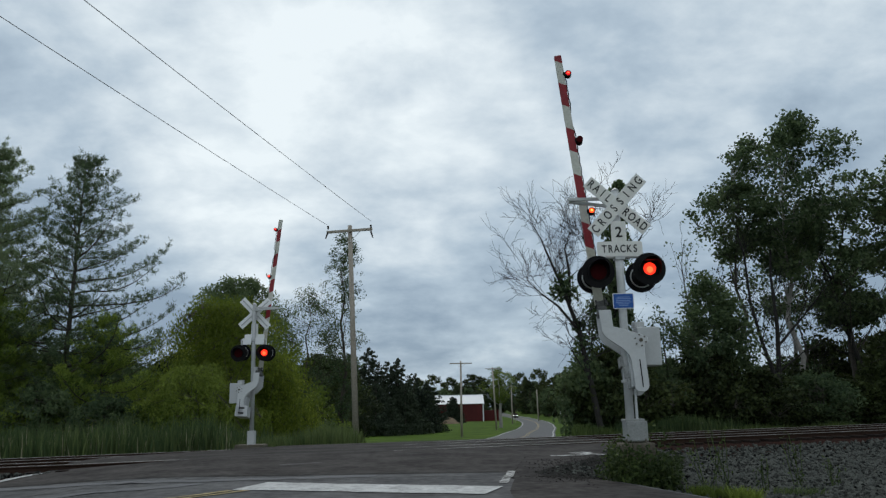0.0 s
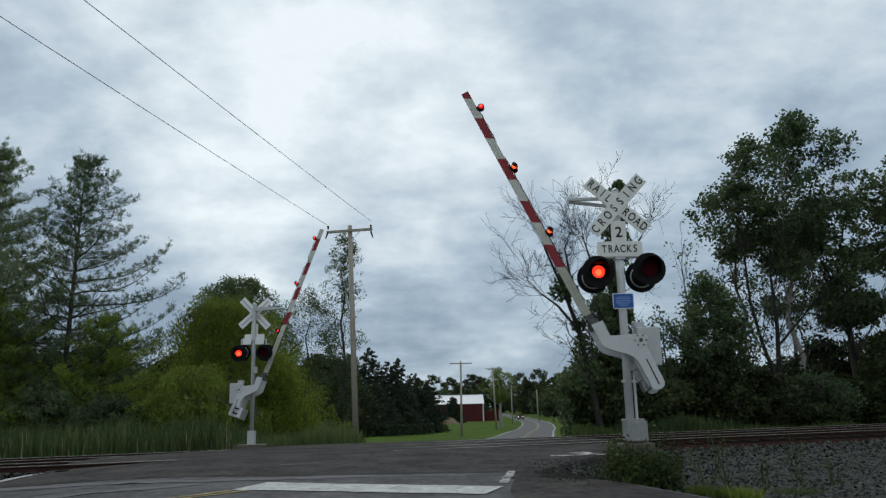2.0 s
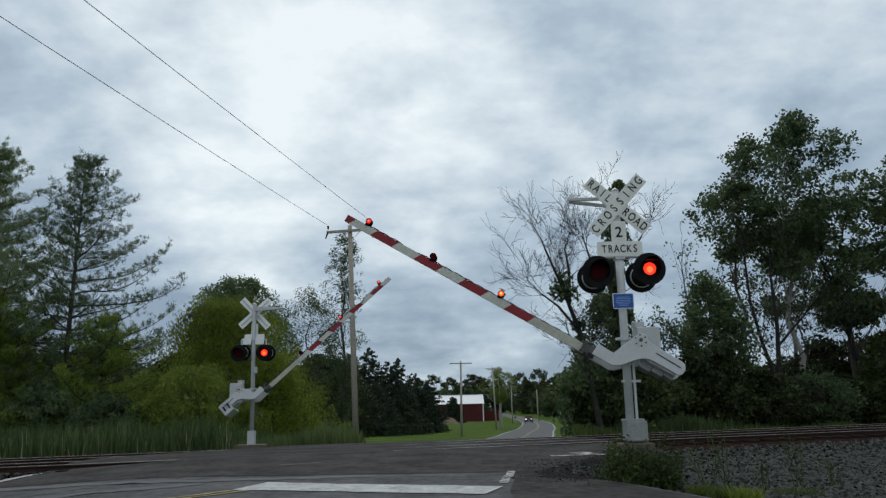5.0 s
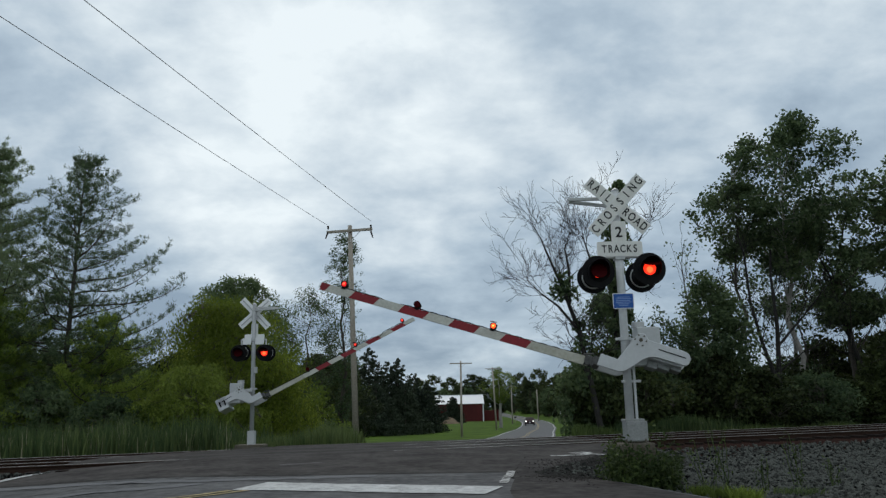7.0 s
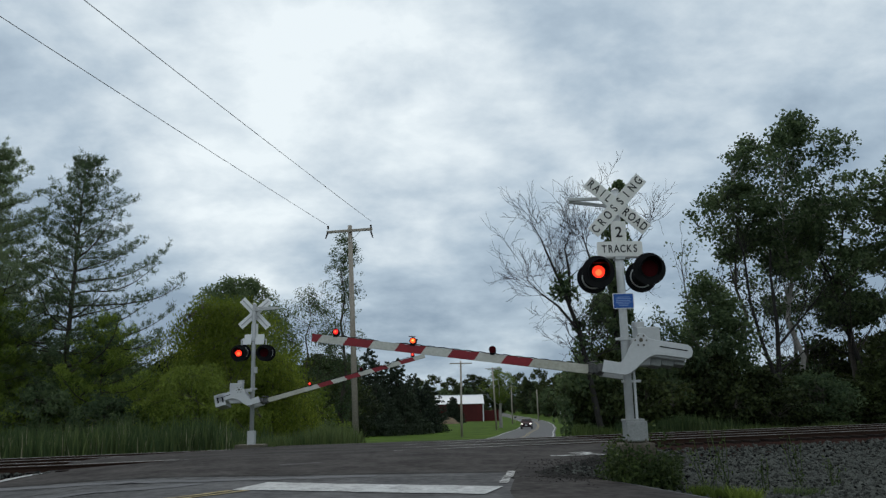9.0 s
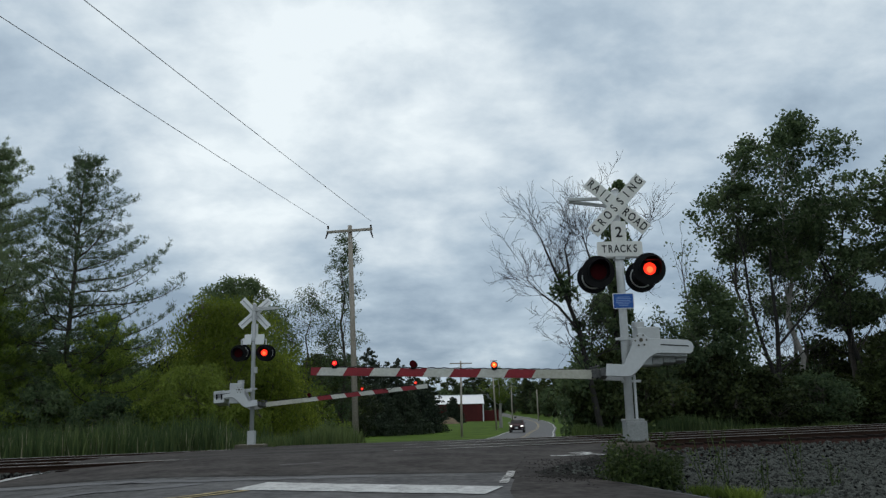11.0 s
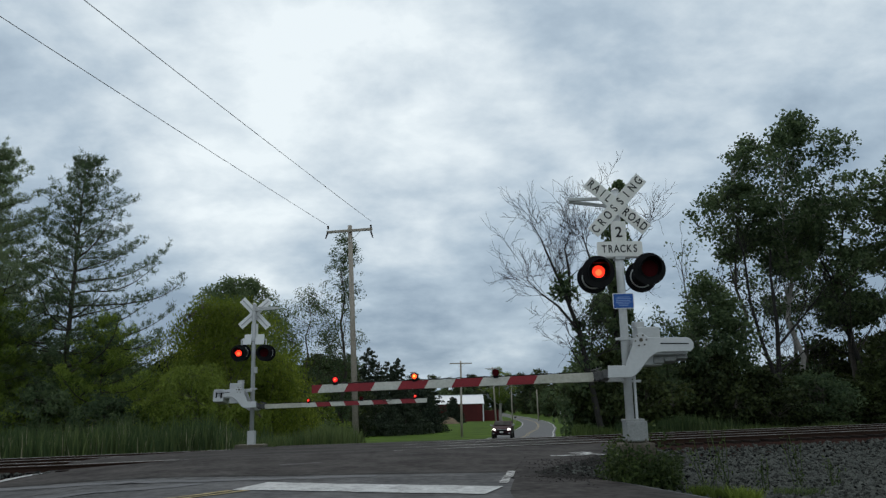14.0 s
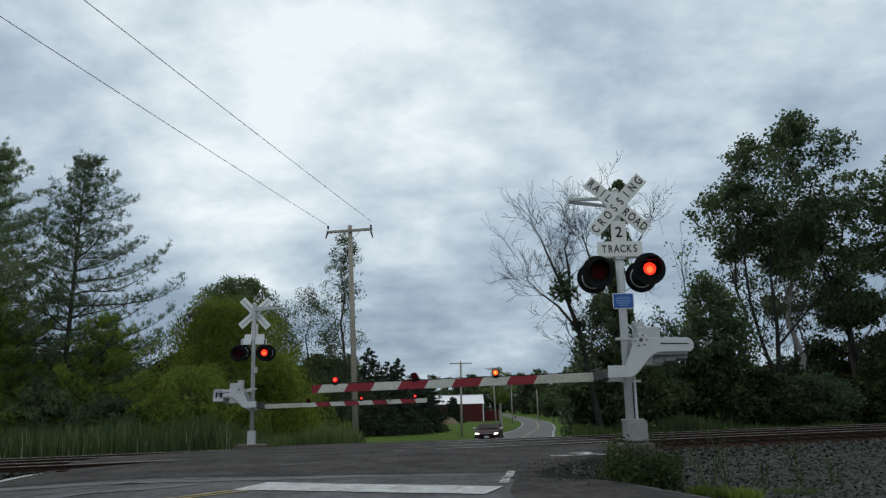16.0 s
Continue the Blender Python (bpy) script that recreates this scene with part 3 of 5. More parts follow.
PLATE = [(0.56, -0.319), (0.299, -0.354), (0.20, -0.17), (0.113, -0.003), (0.043, 0.094), (0.0, 0.112), (-0.04, 0.108), (-0.118, 0.027), (-0.20, 0.012), (-0.62, -0.042), (-0.70, -0.055), (-0.75, -0.09), (-0.774, -0.155), (-0.755, -0.23), (-0.709, -0.268), (-0.533, -0.25), (-0.28, -0.222), (-0.197, -0.23), (-0.12, -0.262), (-0.051, -0.315), (0.106, -0.467), (0.18, -0.52), (0.249, -0.543), (0.593, -0.506)]
ARM_ROOT, ARM_TIP = (0.76, -0.435), (5.225, -0.038)


def along_arm(u, v, length):
    """A point of the arm: u metres from the pivot's side, v metres above its middle line."""
    d = Vector((ARM_TIP[0] - ARM_ROOT[0], ARM_TIP[1] - ARM_ROOT[1])).normalized()
    s = (length - ARM_ROOT[0]) / (ARM_TIP[0] - ARM_ROOT[0])
    k = (u - ARM_ROOT[0])
    return (u - d.y * v, ARM_ROOT[1] + k * d.y / d.x / s + d.x * v)


def gate_arm(owner, length, lamps, end, box_weight):
    """Two curved counterweight plates and a striped arm between them. Its x runs to the tip, z up; the pivot is its origin."""
    h = 0.066
    cuts, u = [length, length - end], length - end
    while u > 2.0:
        u -= 0.428
        cuts.append(u)
    root = cuts[-1]
    lean = 0.075
    bm = bmesh.new()
    prism(bm, [along_arm(0.72, h * 1.1, length), along_arm(0.72, -h * 1.1, length), along_arm(root + lean / 2, -h * 1.0, length), along_arm(root - lean / 2, h * 1.0, length)], -0.02, 0.02, 0.003)
    arm = part("gate_arm", bm, ARM_WOOD, owner, "striped red and white gate arm with counterweight")
    for k in range(len(cuts) - 1):
        a, b = cuts[k], cuts[k + 1]
        red = (k % 2 == 0) != box_weight
        la, lb = (0 if k == 0 else lean / 2), lean / 2
        th = h * (0.95 + 0.05 * k / len(cuts))
        outline = [along_arm(a - la, th, length), along_arm(a + la, -th, length), along_arm(b + lb, -th, length), along_arm(b - lb, th, length)]
        bm = bmesh.new()
        prism(bm, outline, -0.018, 0.018)
        part("stripe", bm, ARM_RED if red else ARM_WHITE, arm, "red reflective band" if red else "white reflective band")
    for side in (-0.26, 0.22):
        bm = bmesh.new()
        prism(bm, PLATE, side, side + 0.035, 0.006)
        plate = part("counterweight_plate", bm, GALV, arm, "pale grey curved steel plate")
    for face in (-0.262, 0.257):
        bm = bmesh.new()
        disc(bm, (0, 0), 0.028, face, face + (-0.02 if face < 0 else 0.02), 12)
        part("pivot", bm, CONCRETE, arm, "dull steel shaft end")
        for q in range(6):
            bm = bmesh.new()
            a = radians(60 * q)
            disc(bm, (0.085 * math.cos(a), 0.085 * math.sin(a) - 0.005), 0.014, face, face + (-0.012 if face < 0 else 0.012), 6)
            part("bolt", bm, CONCRETE, arm)
        bm = bmesh.new()
        box(bm, (-0.49, face, -0.121), (0.42, 0.006, 0.016), turn=pose(0, 0, 0, 0, -7.8, 0))
        part("slot", bm, BLACK, arm, "long dark slot")
    bm = bmesh.new()
    box(bm, (0.60, -0.02, -0.43), (0.10, 0.42, 0.13), 0.01)
    part("arm_bracket", bm, STEEL_DARK, arm, "dull cast arm bracket")
    bm = bmesh.new()
    box(bm, (0.70, 0, -0.43), (0.16, 0.07, 0.14), 0.012)
    tube(bm, (0.66, -0.16, -0.33), (0.80, -0.03, -0.34), 0.012, 0.012, 8)
    tube(bm, (0.66, 0.16, -0.33), (0.80, 0.03, -0.34), 0.012, 0.012, 8)
    part("arm_clamp", bm, STEEL_DARK, arm)
    bm = bmesh.new()
    box(bm, (-0.42, 0.0, -0.20), (0.5, 0.40, 0.14), 0.015, turn=pose(0, 0, 0, 0, -6, 0))
    if box_weight:
        box(bm, (-0.62, 0.0, -0.20), (0.32, 0.52, 0.37), 0.012, turn=pose(0, 0, 0, 0, -4, 0))
    part("counterweight", bm, GALV, arm, "block of counterweights")
    if box_weight:
        for q in (-0.53, -0.68):
            bm = bmesh.new()
            box(bm, (q, -0.262, -0.20), (0.045, 0.012, 0.17), 0.004, turn=pose(0, 0, 0, 0, -4, 0))
            part("slot", bm, BLACK, arm, "dark slot in the counterweight")
    else:
        for q, wide, dz in ((-0.24, 0.16, -0.30), (-0.42, 0.18, -0.29), (-0.60, 0.16, -0.275)):
            bm = bmesh.new()
            box(bm, (q, -0.06, dz), (wide, 0.30, 0.13), 0.012, turn=pose(0, 0, 0, 0, -6, 0))
            part("weight_block", bm, CAST, arm, "dull cast counterweight block")
    for q, dz in ((0.70, -0.30), (0.78, -0.315), (0.70, -0.50), (0.78, -0.49)):
        bm = bmesh.new()
        tube(bm, (q, -0.09, dz), (q, 0.09, dz), 0.013, 0.013, 8)
        part("clamp_bolt", bm, BLACK, arm)
    # lamps on the arm with their feed cable
    for u, kind in lamps:
        px, pz = along_arm(u, h + 0.062, length)
        bm = bmesh.new()
        lx, lz = along_arm(u, h + 0.008, length)
        box(bm, (lx, 0, lz), (0.075, 0.07, 0.05), 0.008)
        tube(bm, (px, -0.05, pz), (px, 0.05, pz), 0.056, 0.056, 20)
        part("lamp_body", bm, BLACK, arm)
        for face in (-1, 1):
            bm = bmesh.new()
            tube(bm, (px, face * 0.05, pz), (px, face * 0.075, pz), 0.040, 0.030, 20)
            part("lamp_lens", bm, LAMP_TIP if kind == "steady" or box_weight else LAMP_AMBER, arm, "glowing red lens")
            bm = bmesh.new()
            tube(bm, (px, face * 0.0745, pz), (px, face * 0.077, pz), 0.017, 0.012, 12)
            part("lamp_bulb", bm, LAMP_CORE if kind == "steady" or box_weight else LAMP_SPOT, arm, "bright bulb")
            if kind != "steady":
                # added flap over the always glowing lens, in place of flashing
                bm = bmesh.new()
                tube(bm, (0, -0.003, -0.056), (0, 0.003, -0.056), 0.056, 0.056, 18)
                flap = part("lamp_flap", bm, LENS_DARK, arm, "added dark red flap that hides the lit arm lamp")
                ARM_FLAPS[kind].append((flap, (px, face * 0.080, pz + 0.056), face))
    bm = bmesh.new()
    top = lamps[0][0]
    line = []
    k = 70
    for i in range(k + 1):
        u = 1.0 + (top - 1.0) * i / k
        v = h + 0.014 + 0.006 * math.sin(i * 1.7)
        if abs(u - (top - 0.85)) < 0.16:
            v -= 0.075 * math.cos((u - (top - 0.85)) / 0.16 * math.pi / 2)
        q = along_arm(u, v, length)
        line.append((q[0], -0.027, q[1]))
    sweep(bm, line, 0.009, 6)
    part("cable", bm, BLACK, arm, "black feed cable clipped to the arm")
    return arm


def plank_text(word, size, m, parent):
    me = text_mesh(word, size)
    me.transform(m)
    ob = part("lettering", me, LETTER, parent, "black capital letters")
    return ob


def crossing_signal(name, x, y, z, rz, label, base_z, pivot, arm_len, lamps, front):
    ob = thing(name, label, "crossing signal", x, y, z, rz, "signals of the crossing")
    bm = bmesh.new()
    tube(bm, (0, 0, base_z), (0, 0, 4.46), 0.066, 0.062, 20)
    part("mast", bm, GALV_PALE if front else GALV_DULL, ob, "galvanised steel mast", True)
    bm = bmesh.new()
    tube(bm, (0, 0, 4.46), (0, 0, 4.50), 0.075, 0.02, 16)
    part("mast_cap", bm, GALV, ob)
    # foot
    bm = bmesh.new()
    if front:
        box(bm, (0.06, -0.02, base_z - 0.13), (0.32, 0.33, 0.30), 0.02)
        box(bm, (0.035, -0.02, base_z + 0.035), (0.30, 0.30, 0.04), 0.01)
        part("base_box", bm, CAST, ob, "cast junction box at the mast's foot")
        bm = bmesh.new()
        box(bm, (0.05, 0, base_z - 0.68), (0.5, 0.5, 0.76), 0.03)
        part("foundation", bm, CONCRETE, ob, "stained concrete foundation")
        bm = bmesh.new()
        for q in ((0.17, -0.2), (-0.12, -0.2), (0.17, 0.16), (-0.12, 0.16)):
            tube(bm, (q[0], q[1], base_z - 0.33), (q[0], q[1], base_z - 0.24), 0.016, 0.016, 8)
        part("anchor_bolt", bm, CONCRETE, ob)
        bm = bmesh.new()
        tube(bm, (0.10, -0.03, base_z), (0.10, -0.03, 1.65), 0.022, 0.022, 10)
        tube(bm, (0.10, -0.03, 1.65), (0.12, 0.0, 1.85), 0.022, 0.022, 10)
        part("conduit", bm, GALV, ob, "thin steel conduit up the mast")
        bm = bmesh.new()
        box(bm, (0.05, -0.03, base_z + 0.62), (0.30, 0.03, 0.04), 0.005)
        part("clamp", bm, GALV, ob)
    else:
        box(bm, (0, 0, base_z + 0.0), (0.85, 0.7, 0.16), 0.02)
        part("foundation", bm, CONCRETE, ob, "stained concrete foundation")
        bm = bmesh.new()
        box(bm, (0, 0, base_z + 0.27), (0.22, 0.22, 0.42), 0.015)
        part("base_box", bm, GALV, ob, "steel box at the mast's foot")
        bm = bmesh.new()
        box(bm, (-0.10, 0.09, 2.42), (0.10, 0.1, 0.18), 0.01)
        part("clamp", bm, GALV, ob)
    # crossed blades
    cz = 4.19
    for angle, word, dy in ((47.0, "CROSSING", -0.115), (-42.0, "RAIL  ROAD", -0.088)):
        bm = bmesh.new()
        box(bm, (0, 0, 0), (1.22, 0.006, 0.215), 0.0)
        turn = Matrix.Translation((0.0, dy, cz)) @ pose(0, 0, 0, 0, -angle, 0)
        bmesh.ops.transform(bm, matrix=turn, verts=bm.verts)
        blade = part("crossbuck_blade", bm, ALU, ob, "white sheet metal blade")
        bm = bmesh.new()
        box(bm, (0, -0.005, 0), (1.19, 0.004, 0.195), 0.0)
        bmesh.ops.transform(bm, matrix=turn, verts=bm.verts)
        part("face", bm, SIGN_WHITE, blade, "white reflective face")
        bm = bmesh.new()
        box(bm, (0, 0.012, 0), (1.14, 0.018, 0.035), 0.002)
        bmesh.ops.transform(bm, matrix=turn, verts=bm.verts)
        part("stiffener", bm, GALV, blade)
        gaps = len(word)
        for i, ch in enumerate(word):
            if ch == " ":
                continue
            at_x = (i - (gaps - 1) / 2) * (1.07 / (gaps - 1))
            plank_text(ch, 0.192, turn @ pose(at_x, -0.008, 0, 90, 0, 0) @ Matrix.Diagonal((0.74, 1, 1, 1)), blade)
    # number of tracks
    bm = bmesh.new()
    prism(bm, [(-0.36, 3.38), (-0.345, 3.365), (0.345, 3.365), (0.36, 3.38), (0.36, 3.57), (0.345, 3.60), (0.12, 3.605), (0.12, 3.93), (-0.12, 3.93), (-0.12, 3.605), (-0.345, 3.60), (-0.36, 3.57)], -0.085, -0.079)
    sink = 0.0 if front else -0.07
    bmesh.ops.transform(bm, matrix=pose(0, 0, sink) @ Matrix.Diagonal((1 if front else 0.86, 1, 1, 1)), verts=bm.verts)
    plate = part("tracks_sign", bm, SIGN_WHITE if front else ALU, ob, "white inverted T sign")
    plank_text("2", 0.24, pose(0, -0.087, 3.745 + sink, 90, 0, 0), plate)
    for i, ch in enumerate("TRACKS"):
        plank_text(ch, 0.172, pose((i - 2.5) * 0.098, -0.087, 3.478 + sink, 90, 0, 0) @ Matrix.Diagonal((0.74, 1, 1, 1)), plate)
    if not front:
        bm = bmesh.new()
        box(bm, (0.19, 0.10, 3.30), (0.26, 0.04, 0.20), 0.01)
        box(bm, (-0.20, 0.10, 3.30), (0.26, 0.04, 0.20), 0.01)
        part("backplate", bm, ALU, ob)
    # flashing lamps, a pair each way
    bm = bmesh.new()
    tube(bm, (-0.38, 0.0, 3.36), (0.38, 0.0, 3.36), 0.024, 0.024, 10)
    for s in (-1, 1):
        tube(bm, (0.38 * s, 0, 3.36), (0.38 * s, 0, 3.12), 0.024, 0.024, 10)
    box(bm, (0, 0, 3.36), (0.16, 0.16, 0.10), 0.01)
    part("crossarm", bm, GALV, ob, "pipe bracket that carries the lamps")
    turn = -1 if front else 1
    low = 0.0 if front else -0.15
    wide = 0.415 if front else 0.385
    flasher(ob, -0.385, 3.10 + low, -0.20, -1, turn, "second")
    flasher(ob, wide, 3.13 + low, -0.20, -1, turn, "first")
    flasher(ob, -0.39, 3.08 + low, 0.26, 1, turn, "first")
    flasher(ob, 0.39, 3.08 + low, 0.26, 1, turn, "second")
    # bracket with two flat bars at the top
    bm = bmesh.new()
    box(bm, (-0.38, 0.05, 4.34), (0.72, 0.05, 0.05), 0.004, turn=pose(0, 0, 0, 0, -1, 3))
    box(bm, (-0.38, 0.15, 4.28), (0.74, 0.05, 0.05), 0.004, turn=pose(0, 0, 0, 0, 5, 10))
    part("top_bracket", bm, GALV, ob, "two flat bars at the mast's top")
    # gate machine
    bm = bmesh.new()
    box(bm, (pivot[0] + 0.14, pivot[1] + 0.06, pivot[2] - 0.06), (0.36, 0.34, 0.60), 0.02)
    tube(bm, (pivot[0], pivot[1] - 0.2, pivot[2]), (pivot[0], pivot[1] + 0.25, pivot[2]), 0.05, 0.05, 16)
    box(bm, (0.1, 0.04, pivot[2] + 0.02), (0.2, 0.14, 0.1), 0.01)
    tube(bm, (pivot[0] + 0.02, pivot[1] + 0.05, pivot[2] + 0.24), (pivot[0] + 0.02, pivot[1] + 0.05, pivot[2] + 0.33), 0.10, 0.10, 18)
    part("gate_machine", bm, GALV, ob, "grey cast gate machine housing")
    bm = bmesh.new()
    tube(bm, (0, 0, pivot[2] + 0.04), (0, 0, pivot[2] + 0.09), 0.095, 0.095, 20)
    box(bm, (-0.11, 0, pivot[2] + 0.065), (0.06, 0.05, 0.04), 0.005)
    part("collar", bm, GALV, ob)
    if front:
        bm = bmesh.new()
        prism(bm, [(-0.15, -0.122), (-0.165, -0.107), (-0.165, 0.107), (-0.15, 0.122), (0.15, 0.122), (0.165, 0.107), (0.165, -0.107), (0.15, -0.122)], -0.004, 0.0)
        bmesh.ops.transform(bm, matrix=pose(0.0, -0.085, 2.65), verts=bm.verts)
        notice = part("notice", bm, ALU, ob, "blue notice plate with pale border")
        bm = bmesh.new()
        box(bm, (0.0, -0.091, 2.65), (0.305, 0.003, 0.219), 0.001)
        part("panel", bm, BLUE, notice, "blue panel")
        for k, (wd, dz) in enumerate(((0.20, 0.06), (0.24, 0.035), (0.22, 0.005), (0.25, -0.02), (0.18, -0.045), (0.14, -0.07))):
            bm = bmesh.new()
            box(bm, (0.0, -0.0935, 2.65 + dz), (wd, 0.002, 0.011))
            part("bar", bm, BLUE_TEXT, notice)
    arm = gate_arm(ob, arm_len, lamps, 0.13 if front else 0.35, not front)
    return ob, arm


near_signal, near_arm = crossing_signal("crossing_signal", 2.80, 12.6, 0, 0, "grey railway crossing signal with red flashing lamps, by the road's edge", 0.79, (0.225, 0.05, 2.0), 5.225, [(4.84, "steady"), (3.57, "second"), (2.29, "first")], True)
far_signal, far_arm = crossing_signal("crossing_signal", -5.93, 25.0, 0, 180, "grey crossing signal seen from behind beyond the tracks, red lamps flashing", 0.12, (0.33, 0.0, 1.79), 5.71, [(5.36, "steady"), (3.74, "first"), (2.12, "second")], False)


# ---- utility poles and wires ----
def utility_pole(x, y, height, lean, arm_w, label, thick=0.15, insulators=True, turn=0, tip=0.0):
    z = ground_z(x, y)
    ob = thing("utility_pole", label, "utility pole", x, y, z, turn, "utility poles along the road")
    bm = bmesh.new()
    tube(bm, (0, 0, -0.3), (lean, 0, height), thick, thick * 0.66, 16)
    part("pole", bm, POLE_WOOD, ob, "weathered wooden pole", True)
    if arm_w:
        az = height - 0.28
        bm = bmesh.new()
        box(bm, (lean, -thick * 0.9, az), (arm_w, 0.10, 0.12), 0.01, turn=pose(0, 0, 0, 0, tip, 0))
        part("crossarm", bm, POLE_WOOD, ob, "weathered wooden crossarm")
        bm = bmesh.new()
        for s in (-1, 1):
            tube(bm, (lean + s * 0.5, -thick, az - 0.04), (lean, -thick, az - 0.55), 0.014, 0.014, 6)
        part("brace", bm, GALV, ob)
        if insulators:
            for s in (-1, 1):
                bm = bmesh.new()
                q = (lean + s * (arm_w / 2 - 0.07), -thick * 0.9)
                tube(bm, (*q, az + 0.06), (*q, az + 0.14), 0.02, 0.02, 8)
                tube(bm, (*q, az + 0.13), (*q, az + 0.20), 0.055, 0.04, 12)
                tube(bm, (*q, az + 0.19), (*q, az + 0.25), 0.04, 0.05, 12)
                part("insulator", bm, PORCELAIN, ob, "dark porcelain insulator")
                bm = bmesh.new()
                tube(bm, (q[0], q[1] - 0.02, az - 0.05), (q[0] + s * 0.10, q[1] - 0.12, az - 0.38), 0.045, 0.03, 8)
                part("fuse", bm, PORCELAIN, ob, "hanging fuse cutout")
    return ob


def wire(a, b, sag, r=0.0095):
    a, b = Vector(a), Vector(b)
    bm = bmesh.new()
    line = []
    for i in range(29):
        t = i / 28
        line.append(a.lerp(b, t) - Vector((0, 0, sag * 4 * t * (1 - t))))
    sweep(bm, line, r, 6)
    tagged(part("power_line", bm, WIRE), "thin grey overhead power line", "power line", "power lines")


utility_pole(-4.07, 37.0, 10.52, -0.30, 2.15, "tall weathered wooden utility pole with one crossarm, beside the road", tip=-3.0)
utility_pole(-13.2, -8.0, 10.2, 0.0, 2.15, "weathered wooden utility pole behind the parking strip")
utility_pole(1.6, 92, 8.4, 0.1, 2.5, "wooden utility pole on the lawn before the barn", 0.14, False)
utility_pole(7.9, 132, 10.0, -0.35, 2.4, "wooden utility pole beside the far road", 0.15, False)
utility_pole(14.7, 185, 8.6, 0.0, 1.6, "distant wooden utility pole beside the road", 0.15, False)
utility_pole(23.3, 210, 8.0, -0.1, 0, "leaning distant utility pole", 0.16, False)
utility_pole(25.6, 180, 10.8, -0.2, 0, "distant utility pole by the trees", 0.17, False)
wire((-5.45, 36.9, 9.80), (-14.25, -8.0, 9.80), 0.12)
wire((-3.35, 36.9, 9.92), (-12.2, -8.0, 9.92), 0.12)


# ---- plants ----
def leaf_cloud(rg, centres, radii, counts, size, flat=0.75, droop=0.0, long=1.5):
    """Small folded leaves scattered in soft clumps."""
    P, R = [], []
    for c, r, k in zip(centres, radii, counts):
        d = rg.normal(size=(k, 3))
        d /= np.linalg.norm(d, axis=1)[:, None]
        rad = rg.random(k) ** 0.45 * r
        p = np.array(c) + d * rad[:, None] * (1, 1, flat)
        if droop:
            p[:, 2] -= droop * rg.random(k) ** 2
        P.append(p)
    P = np.concatenate(P)
    n = len(P)
    a = rg.normal(size=(n, 3))
    if droop:
        a[:, 2] -= 1.6
    a /= np.linalg.norm(a, axis=1)[:, None]
    b = np.cross(a, rg.normal(size=(n, 3)))
    b /= np.linalg.norm(b, axis=1)[:, None] + 1e-9
    s = (size * rg.uniform(0.55, 1.25, n))[:, None]
    V = np.stack([P - a * s * long / 2, P + b * s / 2, P + a * s * long / 2, P - b * s / 2], 1).reshape(-1, 3)
    idx = np.arange(n * 4).reshape(n, 4)
    return V, idx


def limbs(bm, rg, start, way, length, radius, depth, tips, split=3, spread_=0.6, up=0.25, wob=0.25, sides=6, minr=0.006):
    """Crooked tapering branches; the ends go into tips."""
    p, d = Vector(start), Vector(way).normalized()
    segs = 4
    r = radius
    nodes = []
    for i in range(segs):
        d = (d + Vector(rg.normal(0, wob, 3)) * 0.5 + Vector((0, 0, up * 0.15))).normalized()
        q = p + d * (length / segs)
        r2 = radius * (1 - 0.5 * (i + 1) / segs)
        p, r = q, r2
        nodes.append((Vector(p), Vector(d), r2))
    sweep(bm, [Vector(start)] + [v[0] for v in nodes], [max(radius, minr)] + [max(v[2], minr) for v in nodes], sides)
    if depth <= 0:
        tips.append(tuple(p))
        return
    for k in range(split):
        at_p, at_d, at_r = nodes[-1] if k == 0 else nodes[int(rg.integers(1, segs))]
        w = (at_d + Vector(rg.normal(0, spread_, 3)) + Vector((0, 0, up))).normalized()
        limbs(bm, rg, at_p, w, length * rg.uniform(0.55, 0.8), at_r * 0.75, depth - 1, tips, split, spread_, up, wob, max(4, sides - 1), minr)


